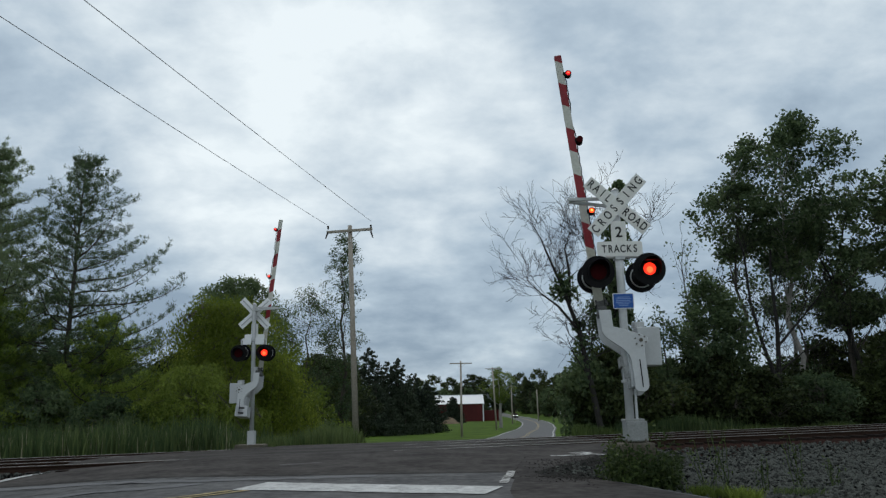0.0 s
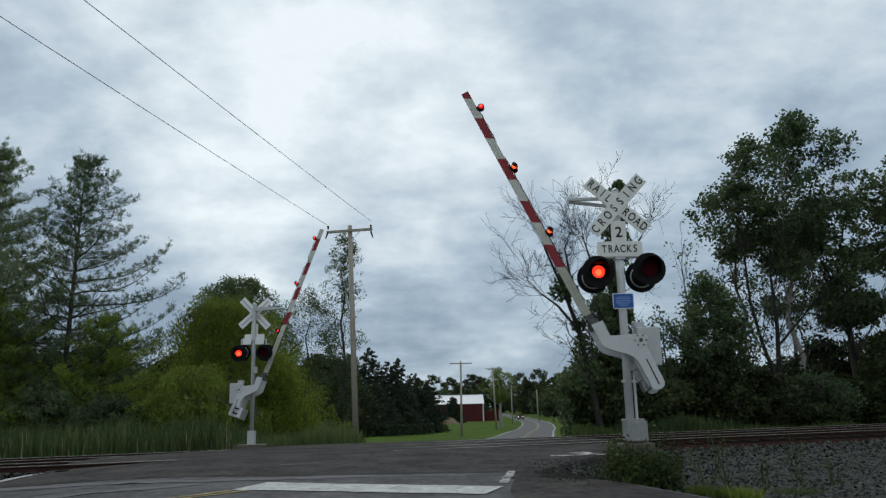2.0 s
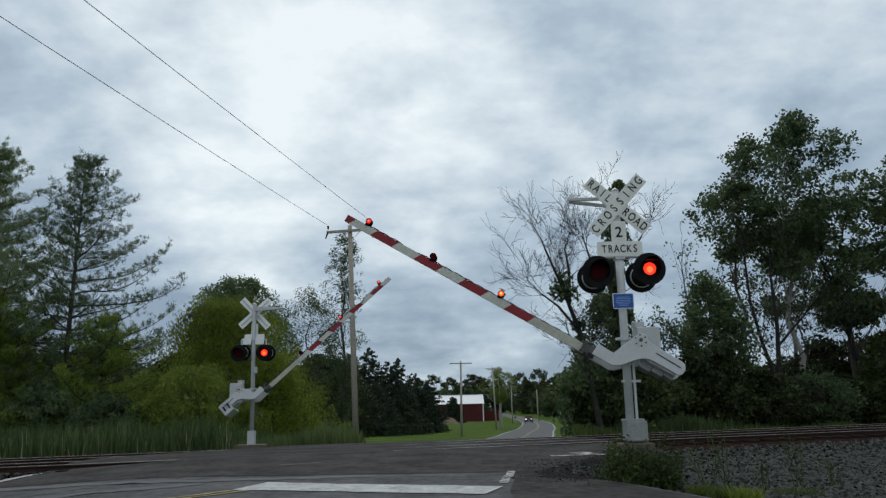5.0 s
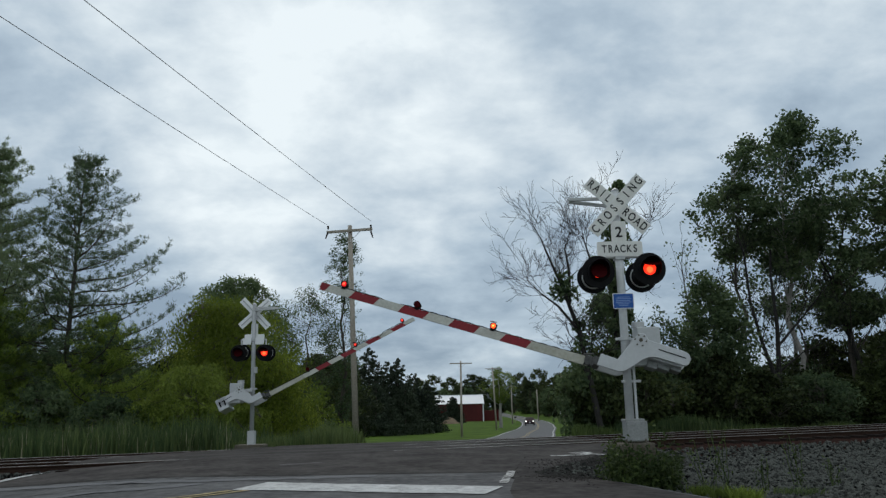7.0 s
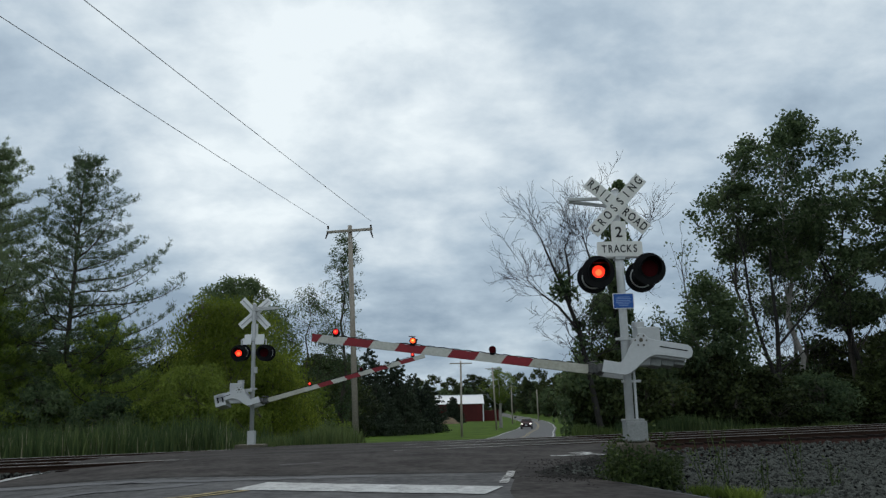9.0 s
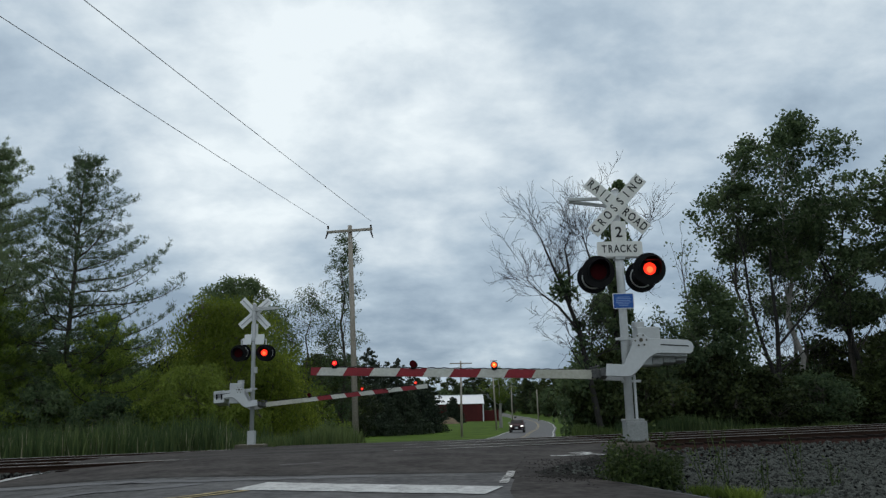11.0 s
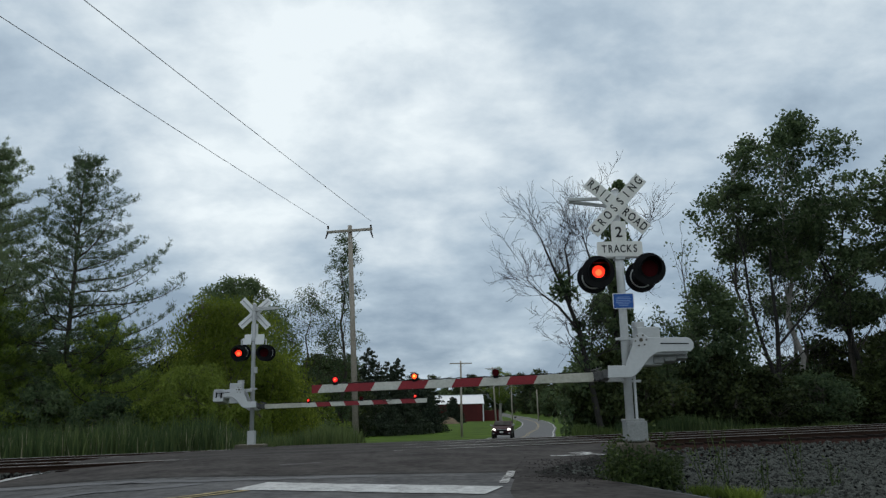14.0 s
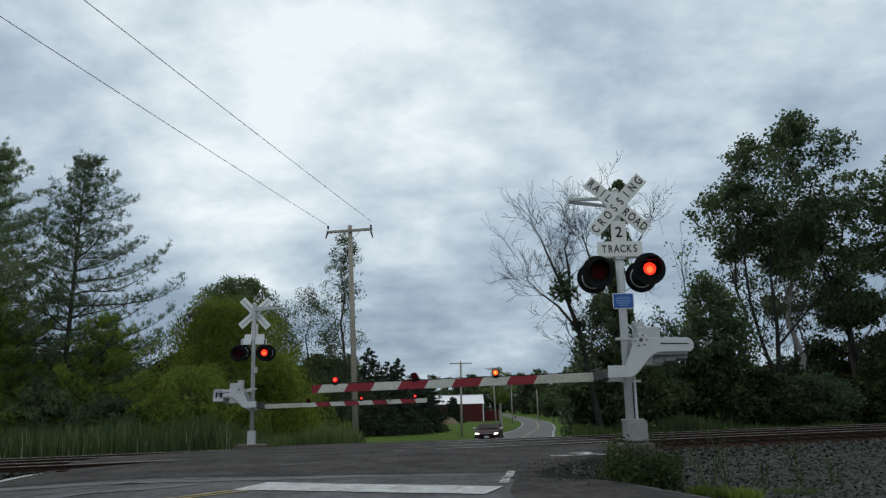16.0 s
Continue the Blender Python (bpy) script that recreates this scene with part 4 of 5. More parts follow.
def leafy(name, label, x, y, height, width, leaf, seed, count=8000, size=0.15, trunk=0.16, bare=0.25, clump=0.5, droop=0.0, gaps=-0.12, bark=None, tint_group="trees round the crossing", category="tree", lean=(0, 0), z=None, per=26, top=0.8, low=0.5):
    """A tree: crooked trunk and limbs, and many small leaf clumps that fill an uneven crown with gaps."""
    rg = np.random.default_rng(seed)
    z = ground_z(x, y) if z is None else z
    ob = thing(name, label, category, x, y, z, 0, tint_group)
    bm = bmesh.new()
    n = 8
    crook = height * 0.012
    stem = [Vector((0, 0, -0.3))]
    for i in range(n):
        t = (i + 1) / n
        stem.append(Vector((lean[0] * t + rg.normal(0, crook), lean[1] * t + rg.normal(0, crook), height * 0.93 * t)))
    sweep(bm, stem, [trunk * (1 - 0.93 * i / n) for i in range(n + 1)], 8)

    def on_stem(t):
        f = max(0.0, min(0.999, t / 0.93)) * n
        return stem[int(f)].lerp(stem[int(f) + 1], f - int(f))

    off = Vector((seed * 1.37, seed * 0.71, seed * 2.3))
    freq = 1.0 / max(0.9, width * 0.2)
    count, size = int(count * 1.7), size * 0.74
    want = max(10, int(count / per * 0.75))
    centres, tries = [], 0
    while len(centres) < want and tries < want * 30:
        tries += 1
        s = rg.random()
        env = (math.sin(math.pi * (0.10 + 0.86 * s)) ** top) * (low + (1 - low) * min(1, s * 2.2))
        a = rg.uniform(0, 6.283)
        env *= 1 + 0.55 * noise.noise(Vector((math.cos(a) * 1.1, math.sin(a) * 1.1, s * 3.2)) + off)
        r = math.sqrt(rg.uniform(0.04, 1)) * env * width / 2
        t = bare + (1 - bare) * s * (1 + 0.10 * noise.noise(Vector((math.cos(a), math.sin(a), 7)) + off))
        base = on_stem(min(0.93, t))
        p = Vector((base.x + math.cos(a) * r, base.y + math.sin(a) * r, height * t))
        if noise.noise(p * freq + off) < gaps:
            continue
        centres.append(p)
    # limbs: from the stem towards outer clumps, the rest hang on the nearest limb
    nodes = []
    order = sorted(range(len(centres)), key=lambda k: -(centres[k].xy - on_stem(centres[k].z / height).xy).length)
    mains = order[::max(1, len(order) // max(8, int(height * 1.6)))]
    for k in mains:
        c = centres[k]
        flat_d = (c.xy - on_stem(c.z / height).xy).length
        a = on_stem(max(bare * 0.55, c.z / height - 0.12 - 0.5 * flat_d / height))
        line, r0 = [a], trunk * 0.36 * (1.15 - c.z / height)
        for q in range(1, 6):
            u = q / 5
            pt = a.lerp(c, u) + Vector((0, 0, -0.10 * flat_d * math.sin(math.pi * u))) + Vector(rg.normal(0, 0.05 * flat_d * (1 - u) + 0.01, 3))
            nodes.append(pt)
            line.append(pt)
        sweep(bm, line, [max(0.008, r0 * (1 - 0.8 * q / 5)) for q in range(6)], 5)
    N = np.array([tuple(v) for v in nodes])
    for k in order:
        if rg.random() > 0.55 or k in mains:
            continue
        c = np.array(centres[k])
        d = np.linalg.norm(N - c - (0, 0, -0.2), axis=1)
        j = int(d.argmin())
        if d[j] < width * 0.4:
            sweep(bm, [N[j], centres[k]], [0.013, 0.007], 4)
    part("trunk", bm, bark or BARK, ob, smooth=True)
    C = np.array([tuple(v) for v in centres])
    rad = clump * rg.uniform(0.55, 1.35, len(C))
    ks = np.maximum(3, (per * 1.33 * (rad / clump) ** 1.6)).astype(int)
    V, idx = leaf_cloud(rg, C, rad, ks, size, 0.7, droop, 1.5 if not droop else 3.2)
    part("crown", raw("crown", V.tolist(), idx.tolist(), LEAF[leaf]), LEAF[leaf], ob)
    return ob


def pine(label, x, y, height, width, seed, low, full=1.0, side=0.0, leaf="pine", needles=20):
    """A white pine: level to upswept plumes of needles in tiers."""
    rg = np.random.default_rng(seed)
    z = ground_z(x, y)
    ob = thing("pine_tree", label, "pine tree", x, y, z, 0, "trees round the crossing")
    bm = bmesh.new()
    n = 10
    tr = height * 0.013
    axis = lambda t: Vector((0.035 * height * t, 0, height * t))
    for i in range(n):
        tube(bm, axis(i / n) - Vector((0, 0, 0.3 if i == 0 else 0)), axis((i + 1) / n), tr * (1 - 0.92 * i / n), tr * (1 - 0.92 * (i + 1) / n), 9, False)
    tufts = []
    tiers = int(height * 1.5)
    for k in range(tiers):
        t = low + (0.985 - low) * k / (tiers - 1)
        env = (1 - t) ** 0.62 * (0.35 + 0.65 * smooth01(0, 0.35, t)) + 0.055
        for b in range(5):
            a = b * 1.2566 + k * 0.77 + rg.uniform(-0.3, 0.3)
            reach = width * 0.62 * env * rg.uniform(0.6, 1.12) * (1 + side * math.cos(a))
            if rg.random() > 0.88 * full + 0.1:
                continue
            p = axis(t)
            d = Vector((math.cos(a), math.sin(a), 0.02 + 0.42 * t + rg.uniform(-0.1, 0.1))).normalized()
            steps = max(4, int(reach / 0.4))
            r = 0.012 + reach * 0.008
            line = [p]
            for s in range(steps):
                u = (s + 1) / steps
                d = (d + Vector((0, 0, (0.085 if u > 0.45 else -0.02))) + Vector(rg.normal(0, 0.05, 3))).normalized()
                q = p + d * (reach / steps)
                line.append(q)
                if u > 0.18:
                    wide = (1 - 0.75 * u) * reach * 0.26 + 0.12
                    for _ in range(int(6 * full + 3)):
                        sidew = d.cross(Vector((0, 0, 1))).normalized() * rg.normal(0, wide * 0.75)
                        tufts.append(tuple(q + sidew + Vector((0, 0, abs(rg.normal(0, 0.20)) + 0.02)) - d * rg.uniform(0, reach / steps)))
                p = q
            sweep(bm, line, [r * (1 - 0.85 * q / steps) for q in range(steps + 1)], 5)
    part("trunk", bm, BARK, ob, smooth=True)
    T = np.array(tufts)
    P = np.repeat(T, needles, 0)
    m = len(P)
    a = rg.normal(size=(m, 3)) + (0.15, 0, 0.75)
    a /= np.linalg.norm(a, axis=1)[:, None]
    b = np.cross(a, rg.normal(size=(m, 3)))
    b /= np.linalg.norm(b, axis=1)[:, None] + 1e-9
    L = rg.uniform(0.10, 0.24, (m, 1))
    P = P + rg.normal(0, 0.05, (m, 3))
    V = np.stack([P - b * 0.016, P + b * 0.016, P + a * L], 1).reshape(-1, 3)
    part("crown", raw("crown", V.tolist(), np.arange(m * 3).reshape(m, 3).tolist(), LEAF[leaf]), LEAF[leaf], ob)
    return ob


def spruce(x, y, height, width, seed, leaf="blackgreen", label="dark conifer with dense drooping boughs"):
    """A dense far conifer: tiers of drooping boughs with ragged tips."""
    rg = np.random.default_rng(seed)
    ob = thing("conifer", label, "conifer", x, y, ground_z(x, y), 0, "dark conifers beyond the lawn")
    bm = bmesh.new()
    tube(bm, (0, 0, -0.3), (0, 0, height * 0.98), height * 0.018, 0.02, 8)
    part("trunk", bm, BARK, ob)
    C, R, K = [], [], []
    tiers = int(height * 4.5)
    for k in range(tiers):
        t = k / tiers
        rad = width / 2 * (1 - t) ** 0.62 * (1 + 0.25 * math.sin(k * 2.1)) + 0.05
        m = max(2, int(rad * 6))
        for j in range(m):
            a = rg.uniform(0, 6.283)
            q = rad * rg.uniform(0.35, 1.08)
            C.append((math.cos(a) * q, math.sin(a) * q, height * (0.04 + 0.96 * t) - q * 0.12))
            R.append(0.14 + rad * 0.14)
            K.append(24)
    V, idx = leaf_cloud(rg, C, R, K, 0.26 if y > 150 else 0.16, 0.5, 0.12, 1.8)
    part("crown", raw("crown", V.tolist(), idx.tolist(), LEAF[leaf]), LEAF[leaf], ob)
    return ob


def bare_tree(x, y, label, seed, stems, trunk_leaf=None):
    """A dead tree: each stem is a row of points; twigs break off all along it."""
    rg = np.random.default_rng(seed)
    z = ground_z(x, y)
    ob = thing("bare_tree", label, "tree", x, y, z, 0, "trees round the crossing")
    bm, tips = bmesh.new(), []
    for pts, r in stems:
        pts = [Vector(p) for p in pts]
        k = len(pts) - 1
        sweep(bm, pts, [r * (1 - 0.85 * i / k) for i in range(k + 1)], 7)
        for i in range(k):
            r2 = r * (1 - 0.85 * (i + 1) / k)
            seg = (pts[i + 1] - pts[i])
            if i == 0:
                continue
            for _ in range(6):
                s = pts[i] + seg * rg.random()
                w = (seg.normalized() + Vector(rg.normal(0, 0.75, 3)) + Vector((0, 0, 0.25))).normalized()
                limbs(bm, rg, s, w, rg.uniform(0.6, 1.5), max(0.010, r2 * 0.35), 2, tips, 4, 0.6, 0.25, 0.4, 4, 0.0055)
    part("limb", bm, BARK_DARK, ob)
    return ob, tips


def blades(name, label, category, spots, height, width, leaf, seed, per=1, bend=0.25):
    """Grass-like blades as one mass: each a bent strip of two pieces."""
    rg = np.random.default_rng(seed)
    P = np.repeat(np.array(spots), per, 0)
    n = len(P)
    h = height * rg.uniform(0.6, 1.15, n) * np.array([0.85 + 0.45 * noise.noise(Vector((p[0] * 0.5, p[1] * 0.5, seed))) for p in P])
    a = rg.uniform(0, 6.283, n)
    face = rg.uniform(0, 6.283, n)
    w = width * rg.uniform(0.6, 1.3, n) / 2
    off = np.stack([np.cos(face) * w, np.sin(face) * w, np.zeros(n)], 1)
    lean = np.stack([np.cos(a), np.sin(a), np.zeros(n)], 1) * (h * bend * rg.random(n))[:, None]
    up = np.stack([np.zeros(n), np.zeros(n), h], 1)
    V = np.stack([P - off, P + off, P + up * 0.6 + lean * 0.4 + off * 0.8, P + up * 0.6 + lean * 0.4 - off * 0.8, P + up * (1 - 0.1 * bend) + lean], 1).reshape(-1, 3)
    i = np.arange(n) * 5
    quads = np.stack([i, i + 1, i + 2, i + 3], 1).tolist()
    tris = np.stack([i + 3, i + 2, i + 4], 1).tolist()
    return tagged(part(name, raw(name, V.tolist(), quads + tris, LEAF[leaf]), LEAF[leaf]), label, category, kind="stuff")


# pines and shrubs beyond the tracks
pine("tall dark white pine with thick boughs behind the reeds", -23.4, 40.0, 15.8, 11.0, 11, 0.08, 0.92, 0.0, "pine", 17)
pine("tall thin white pine with upswept see-through boughs", -19.2, 40.5, 15.4, 10.8, 12, 0.12, 0.86, 0.25, "pine", 12)
pine("tall dark white pine at the wood's edge", -27.0, 43.0, 16.5, 12.0, 13, 0.08, 1.0)
pine("broad low pine with green layered boughs", -21.4, 37.5, 7.6, 8.5, 14, 0.05, 1.0, 0.0, "boughs")
pine("broad low pine with green layered boughs", -16.6, 38.8, 6.6, 7.6, 15, 0.05, 1.0, 0.2, "boughs")
pine("broad low pine with green layered boughs", -25.5, 38.5, 8.8, 9.0, 16, 0.05, 1.0, 0.0, "boughs")
GREEN = [leafy("shrub", "green leafy shrub at the edge of the reeds", -20.5, 34.5, 3.3, 4.6, "mid", 20, 5000, 0.14, 0.06, 0.03, 0.34, tint_group="shrubs behind the reeds", category="shrub", low=0.8),
         leafy("shrub", "dark leafy shrub at the edge of the reeds", -17.6, 35.5, 3.4, 4.4, "dark", 21, 5000, 0.14, 0.06, 0.03, 0.34, tint_group="shrubs behind the reeds", category="shrub", low=0.8)]


def shrubs(protos, rows, seed):
    rg = np.random.default_rng(seed)
    for k, (x, y, s) in enumerate(rows):
        ob = copy_thing(protos[k % len(protos)], pose(x, y, ground_z(x, y) - 0.1, 0, 0, rg.uniform(0, 360)))
        ob.scale = (s, s, s * rg.uniform(0.62, 1.18))


shrubs(GREEN, [(-23.8, 34.5, 1.15), (-15.0, 36.0, 0.95), (-13.2, 37, 1.0), (-25.8, 37, 1.5), (-17, 44, 1.6), (-21.5, 45, 1.8), (-13.0, 46, 1.6), (-26, 46, 1.9), (-8.0, 45, 1.1), (-9.6, 48, 1.3), (-11, 52, 1.5), (-19, 50, 2.0), (-24, 52, 2.2), (-30, 50, 2.2), (-15, 54, 2.0), (-29.5, 42, 1.8)], 3)
leafy("willow_tree", "bright green willow with trailing leaves", -11.2, 42, 8.0, 7.6, "bright", 31, 46000, 0.072, 0.2, 0.06, 0.5, droop=0.9, gaps=-0.2, top=0.5, low=0.75, per=34)
leafy("willow_tree", "bright green willow sapling beside the reeds", -8.5, 40, 5.0, 4.2, "bright", 32, 17000, 0.065, 0.09, 0.05, 0.42, droop=0.7, gaps=-0.3, top=0.6, low=0.8, per=34)
leafy("willow_tree", "low bright green willow bush beside the reeds", -11.3, 37, 4.4, 4.8, "mid", 33, 18000, 0.065, 0.08, 0.04, 0.42, droop=0.6, gaps=-0.3, top=0.6, low=0.8, per=34)
leafy("tree", "dark green leafy tree behind the willow", -15.2, 60, 12.5, 8.0, "dark", 34, 15000, 0.18, 0.2, 0.3, 0.6, gaps=-0.1)
leafy("tree", "thin half-bare tree with grey-green leaves", -10.6, 62, 12.0, 6.6, "dark", 35, 5600, 0.12, 0.16, 0.22, 0.5, gaps=-0.02, per=16)
leafy("tree", "tall narrow tree wrapped in leaves with bare side twigs", -7.6, 60, 15.9, 3.4, "dark", 36, 6800, 0.12, 0.17, 0.12, 0.42, gaps=-0.05, top=0.5, per=18)
WOOD = [leafy("tree", "dark leafy tree at the wood's edge", -10.6, 70, 7.6, 7.0, "shaded", 37, 7000, 0.23, 0.2, 0.05, 0.6, gaps=-0.3, low=0.8),
        leafy("tree", "dark leafy tree at the wood's edge", -17.5, 66, 8.6, 8.0, "shaded", 38, 7000, 0.23, 0.2, 0.05, 0.6, gaps=-0.3, low=0.8)]
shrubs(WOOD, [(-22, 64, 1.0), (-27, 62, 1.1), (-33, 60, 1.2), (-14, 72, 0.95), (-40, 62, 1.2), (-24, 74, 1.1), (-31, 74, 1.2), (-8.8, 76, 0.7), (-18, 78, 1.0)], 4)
for k, (x, y, h, w) in enumerate(((-16.5, 116, 10.1, 8.1), (-13.4, 113, 10.4, 8.1), (-10.9, 115, 11.2, 7.5), (-8.6, 119, 9.6, 7.0), (-6.9, 116, 9.8, 6.2), (-4.9, 124, 8.2, 6.7), (-3.0, 132, 7.1, 6.7), (-19.6, 119, 10.4, 9.4), (-9.3, 108, 6.6, 7.4), (-5.7, 113, 6.1, 7.0), (1.6, 215, 6.2, 6.0), (-3.9, 121, 5.8, 6.2))):
    spruce(x, y, h * 1.10, w, 40 + k)

# dead tree, ivy stem and thicket right of the road
dead, dead_tips = bare_tree(5.6, 30.0, "grey dead tree with fine bare twigs", 51, [
    ([(0.1, 0, -0.3), (-0.3, 0, 2.2), (-0.6, 0.1, 4.0), (-1.2, 0, 5.8), (-1.6, 0.2, 6.9), (-1.9, 0, 7.6)], 0.13),
    ([(-0.6, 0.1, 4.0), (-1.4, -0.3, 4.9), (-2.0, -0.2, 5.4), (-2.5, -0.3, 5.9)], 0.06),
    ([(-0.9, 0, 5.0), (-0.8, 0.4, 6.4), (-0.9, 0.5, 7.2), (-0.7, 0.3, 7.8)], 0.07),
    ([(-0.3, 0, 2.2), (-0.8, 0.2, 3.1), (-1.1, 0.1, 3.9)], 0.04),
])


def ivy(owner, pts, rad, count, seed, leaf="dark"):
    rg = np.random.default_rng(seed)
    V, idx = leaf_cloud(rg, pts, [rad * rg.uniform(0.6, 1.3) for _ in pts], [count // len(pts)] * len(pts), 0.12, 1.1)
    part("ivy", raw("ivy", V.tolist(), idx.tolist(), LEAF[leaf]), LEAF[leaf], owner, "dark ivy leaves")


ivy(dead, [(-1.3, 0, 5.5), (-1.1, 0, 5.9), (-0.9, 0, 5.4), (-0.6, 0.1, 4.2), (-0.5, 0.1, 3.5), (-0.3, 0, 2.6)], 0.42, 900, 52)
stem, stem_tips = bare_tree(6.5, 31.0, "dead trunk thickly wrapped in dark ivy", 53, [
    ([(0, 0, -0.3), (0.05, 0, 3.0), (0.15, 0, 5.5), (0.25, 0, 8.0), (0.3, 0, 9.7)], 0.17),
    ([(0.15, 0, 5.5), (-0.7, 0.2, 7.0), (-0.9, 0.2, 7.7), (-1.0, 0.1, 8.3)], 0.06),
    ([(0.2, 0, 6.5), (1.2, 0.2, 7.6), (1.7, 0.2, 8.4)], 0.05),
])
rgi = np.random.default_rng(54)
ivy(stem, [(0.02 * k + rgi.normal(0, 0.12), 0, 0.6 + 0.42 * k) for k in range(23)] + [(-0.6, 0.2, 6.8), (-0.45, 0.2, 3.0), (-0.6, 0, 2.2), (0.6, 0, 2.6)], 0.44, 11000, 55)
leafy("tree", "slim tree wrapped in dark ivy leaves", 6.6, 33, 6.0, 2.4, "dark", 56, 6000, 0.12, 0.1, 0.06, 0.4)
for k, (x, y, h, w, leaf, n, g) in enumerate((
        (16.5, 38, 15.6, 7.2, "dark", 13000, 0.03), (14.5, 39, 12.4, 4.2, "dark", 5200, -0.08), (19.6, 39, 12.4, 7.5, "dark", 13000, 0.06), (22.8, 38, 13.4, 8.0, "dark", 14000, 0.06), (26.5, 41, 13.8, 8.0, "shaded", 12000, -0.05), (18.6, 43, 11.5, 6.0, "dark", 5000, 0.06))):
    leafy("tree", "tall dark green tree with gaps between its limbs", x, y, h, w, leaf, 60 + k, int(n * 0.68), 0.18, 0.17, (0.5, 0.70, 0.42, 0.42, 0.42, 0.5)[k], 0.5, bark=BARK_PALE if k in (0, 5) else BARK, gaps=g + 0.05, low=0.6, top=1.0 if k == 0 else 0.7)
for k, (x, y, h) in enumerate(((13.4, 38, 7.0), (14.8, 41, 8.6), (17.4, 39, 9.4), (20.8, 41, 9.6), (22.0, 38.5, 7.6), (24.2, 39.5, 9.0), (28.4, 42, 10.0))):
    leafy("tree", "slender half-open tree in the thicket", x, y, h, 3.8, "shaded" if k % 2 else "dark", 100 + k, 800, 0.13, 0.09, 0.14, 0.4, gaps=0.16, top=0.5, low=0.8, per=18)
leafy("tree", "thin half-bare tree with few leaves", 10.9, 36, 9.6, 3.8, "dark", 70, 300, 0.13, 0.09, 0.25, 0.5, per=9, gaps=0.0)
leafy("tree", "small dark leafy tree by the thicket", 11.3, 34, 6.7, 3.4, "dark", 71, 9000, 0.15, 0.1, 0.08, 0.4, gaps=-0.15)
leafy("tree", "small sparse leafy tree by the thicket", 9.2, 34, 5.6, 2.6, "dark", 72, 1500, 0.13, 0.08, 0.2, 0.42, gaps=0.0)
# unseen trees beyond the right edge of view, added to shade the thicket
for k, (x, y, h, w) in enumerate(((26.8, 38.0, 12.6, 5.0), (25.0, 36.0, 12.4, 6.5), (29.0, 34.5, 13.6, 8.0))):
    leafy("tree", "unseen tall dense tree right of the view, added to shade the thicket", x, y, h, w, "shaded" if k else "dark", 110 + k, 3600, 0.17, 0.17, 0.12, 0.5, gaps=0.06, low=0.75)
bare_tree(15.4, 37.5, "pale forked trunks with bare limbs under the crown", 58, [
    ([(0, 0, -0.3), (-0.1, 0, 2.5), (0.1, 0.1, 5.0), (0.0, 0, 7.5), (0.3, 0.1, 10.0)], 0.16),
    ([(-0.1, 0, 2.2), (-0.6, 0.2, 4.2), (-1.0, 0.2, 6.2), (-1.1, 0.1, 8.4), (-1.5, 0, 10.2)], 0.11),
    ([(0.1, 0.1, 4.2), (1.1, 0.2, 5.2), (2.0, 0.1, 6.2), (2.7, 0.2, 7.0)], 0.07),
    ([(0, 0, 3.0), (1.0, -0.2, 3.8), (2.2, -0.1, 4.3)], 0.05),
])
bare_tree(20.2, 38.5, "dark crooked trunks between the leafy trees", 59, [
    ([(0, 0, -0.3), (-0.3, 0, 2.5), (-1.0, 0.1, 5.0), (-1.5, 0, 7.5), (-2.3, 0.1, 9.5)], 0.15),
    ([(0.3, 0, -0.3), (0.7, 0.2, 3.2), (1.4, 0.2, 6.2), (1.7, 0.1, 9.0)], 0.13),
])
# the first and third shrub carry the thicket's shade in their leaf colour
THICK = [leafy("shrub", "green thicket shrub beside the railway, shade put into its leaf colour", 7.6, 33.5, 3.0, 3.6, "shaded", 80, 4600, 0.145, 0.05, 0.02, 0.34, tint_group="thicket along the railway", category="shrub", low=0.85, gaps=-0.3),
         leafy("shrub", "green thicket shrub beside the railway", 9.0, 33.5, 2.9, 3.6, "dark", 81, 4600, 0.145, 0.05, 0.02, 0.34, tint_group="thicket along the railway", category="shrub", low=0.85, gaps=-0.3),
         leafy("shrub", "green thicket shrub beside the railway, shade put into its leaf colour", 10.2, 33.5, 3.1, 3.8, "shaded", 82, 4600, 0.145, 0.05, 0.02, 0.34, tint_group="thicket along the railway", category="shrub", low=0.85, gaps=-0.3)]
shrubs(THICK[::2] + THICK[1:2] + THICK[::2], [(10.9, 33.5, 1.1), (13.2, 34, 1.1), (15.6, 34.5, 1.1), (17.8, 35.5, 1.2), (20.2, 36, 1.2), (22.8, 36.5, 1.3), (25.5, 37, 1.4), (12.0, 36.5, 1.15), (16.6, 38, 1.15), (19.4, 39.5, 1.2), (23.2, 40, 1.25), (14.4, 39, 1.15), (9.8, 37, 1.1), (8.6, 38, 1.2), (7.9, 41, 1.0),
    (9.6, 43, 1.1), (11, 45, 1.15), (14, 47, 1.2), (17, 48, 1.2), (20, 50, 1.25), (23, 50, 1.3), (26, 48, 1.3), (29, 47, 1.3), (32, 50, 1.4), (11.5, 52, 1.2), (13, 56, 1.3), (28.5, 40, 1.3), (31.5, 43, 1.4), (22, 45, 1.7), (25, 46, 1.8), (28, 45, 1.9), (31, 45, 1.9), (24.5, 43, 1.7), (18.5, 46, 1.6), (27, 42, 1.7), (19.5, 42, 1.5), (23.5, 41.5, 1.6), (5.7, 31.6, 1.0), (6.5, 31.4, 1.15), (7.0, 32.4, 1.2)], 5)

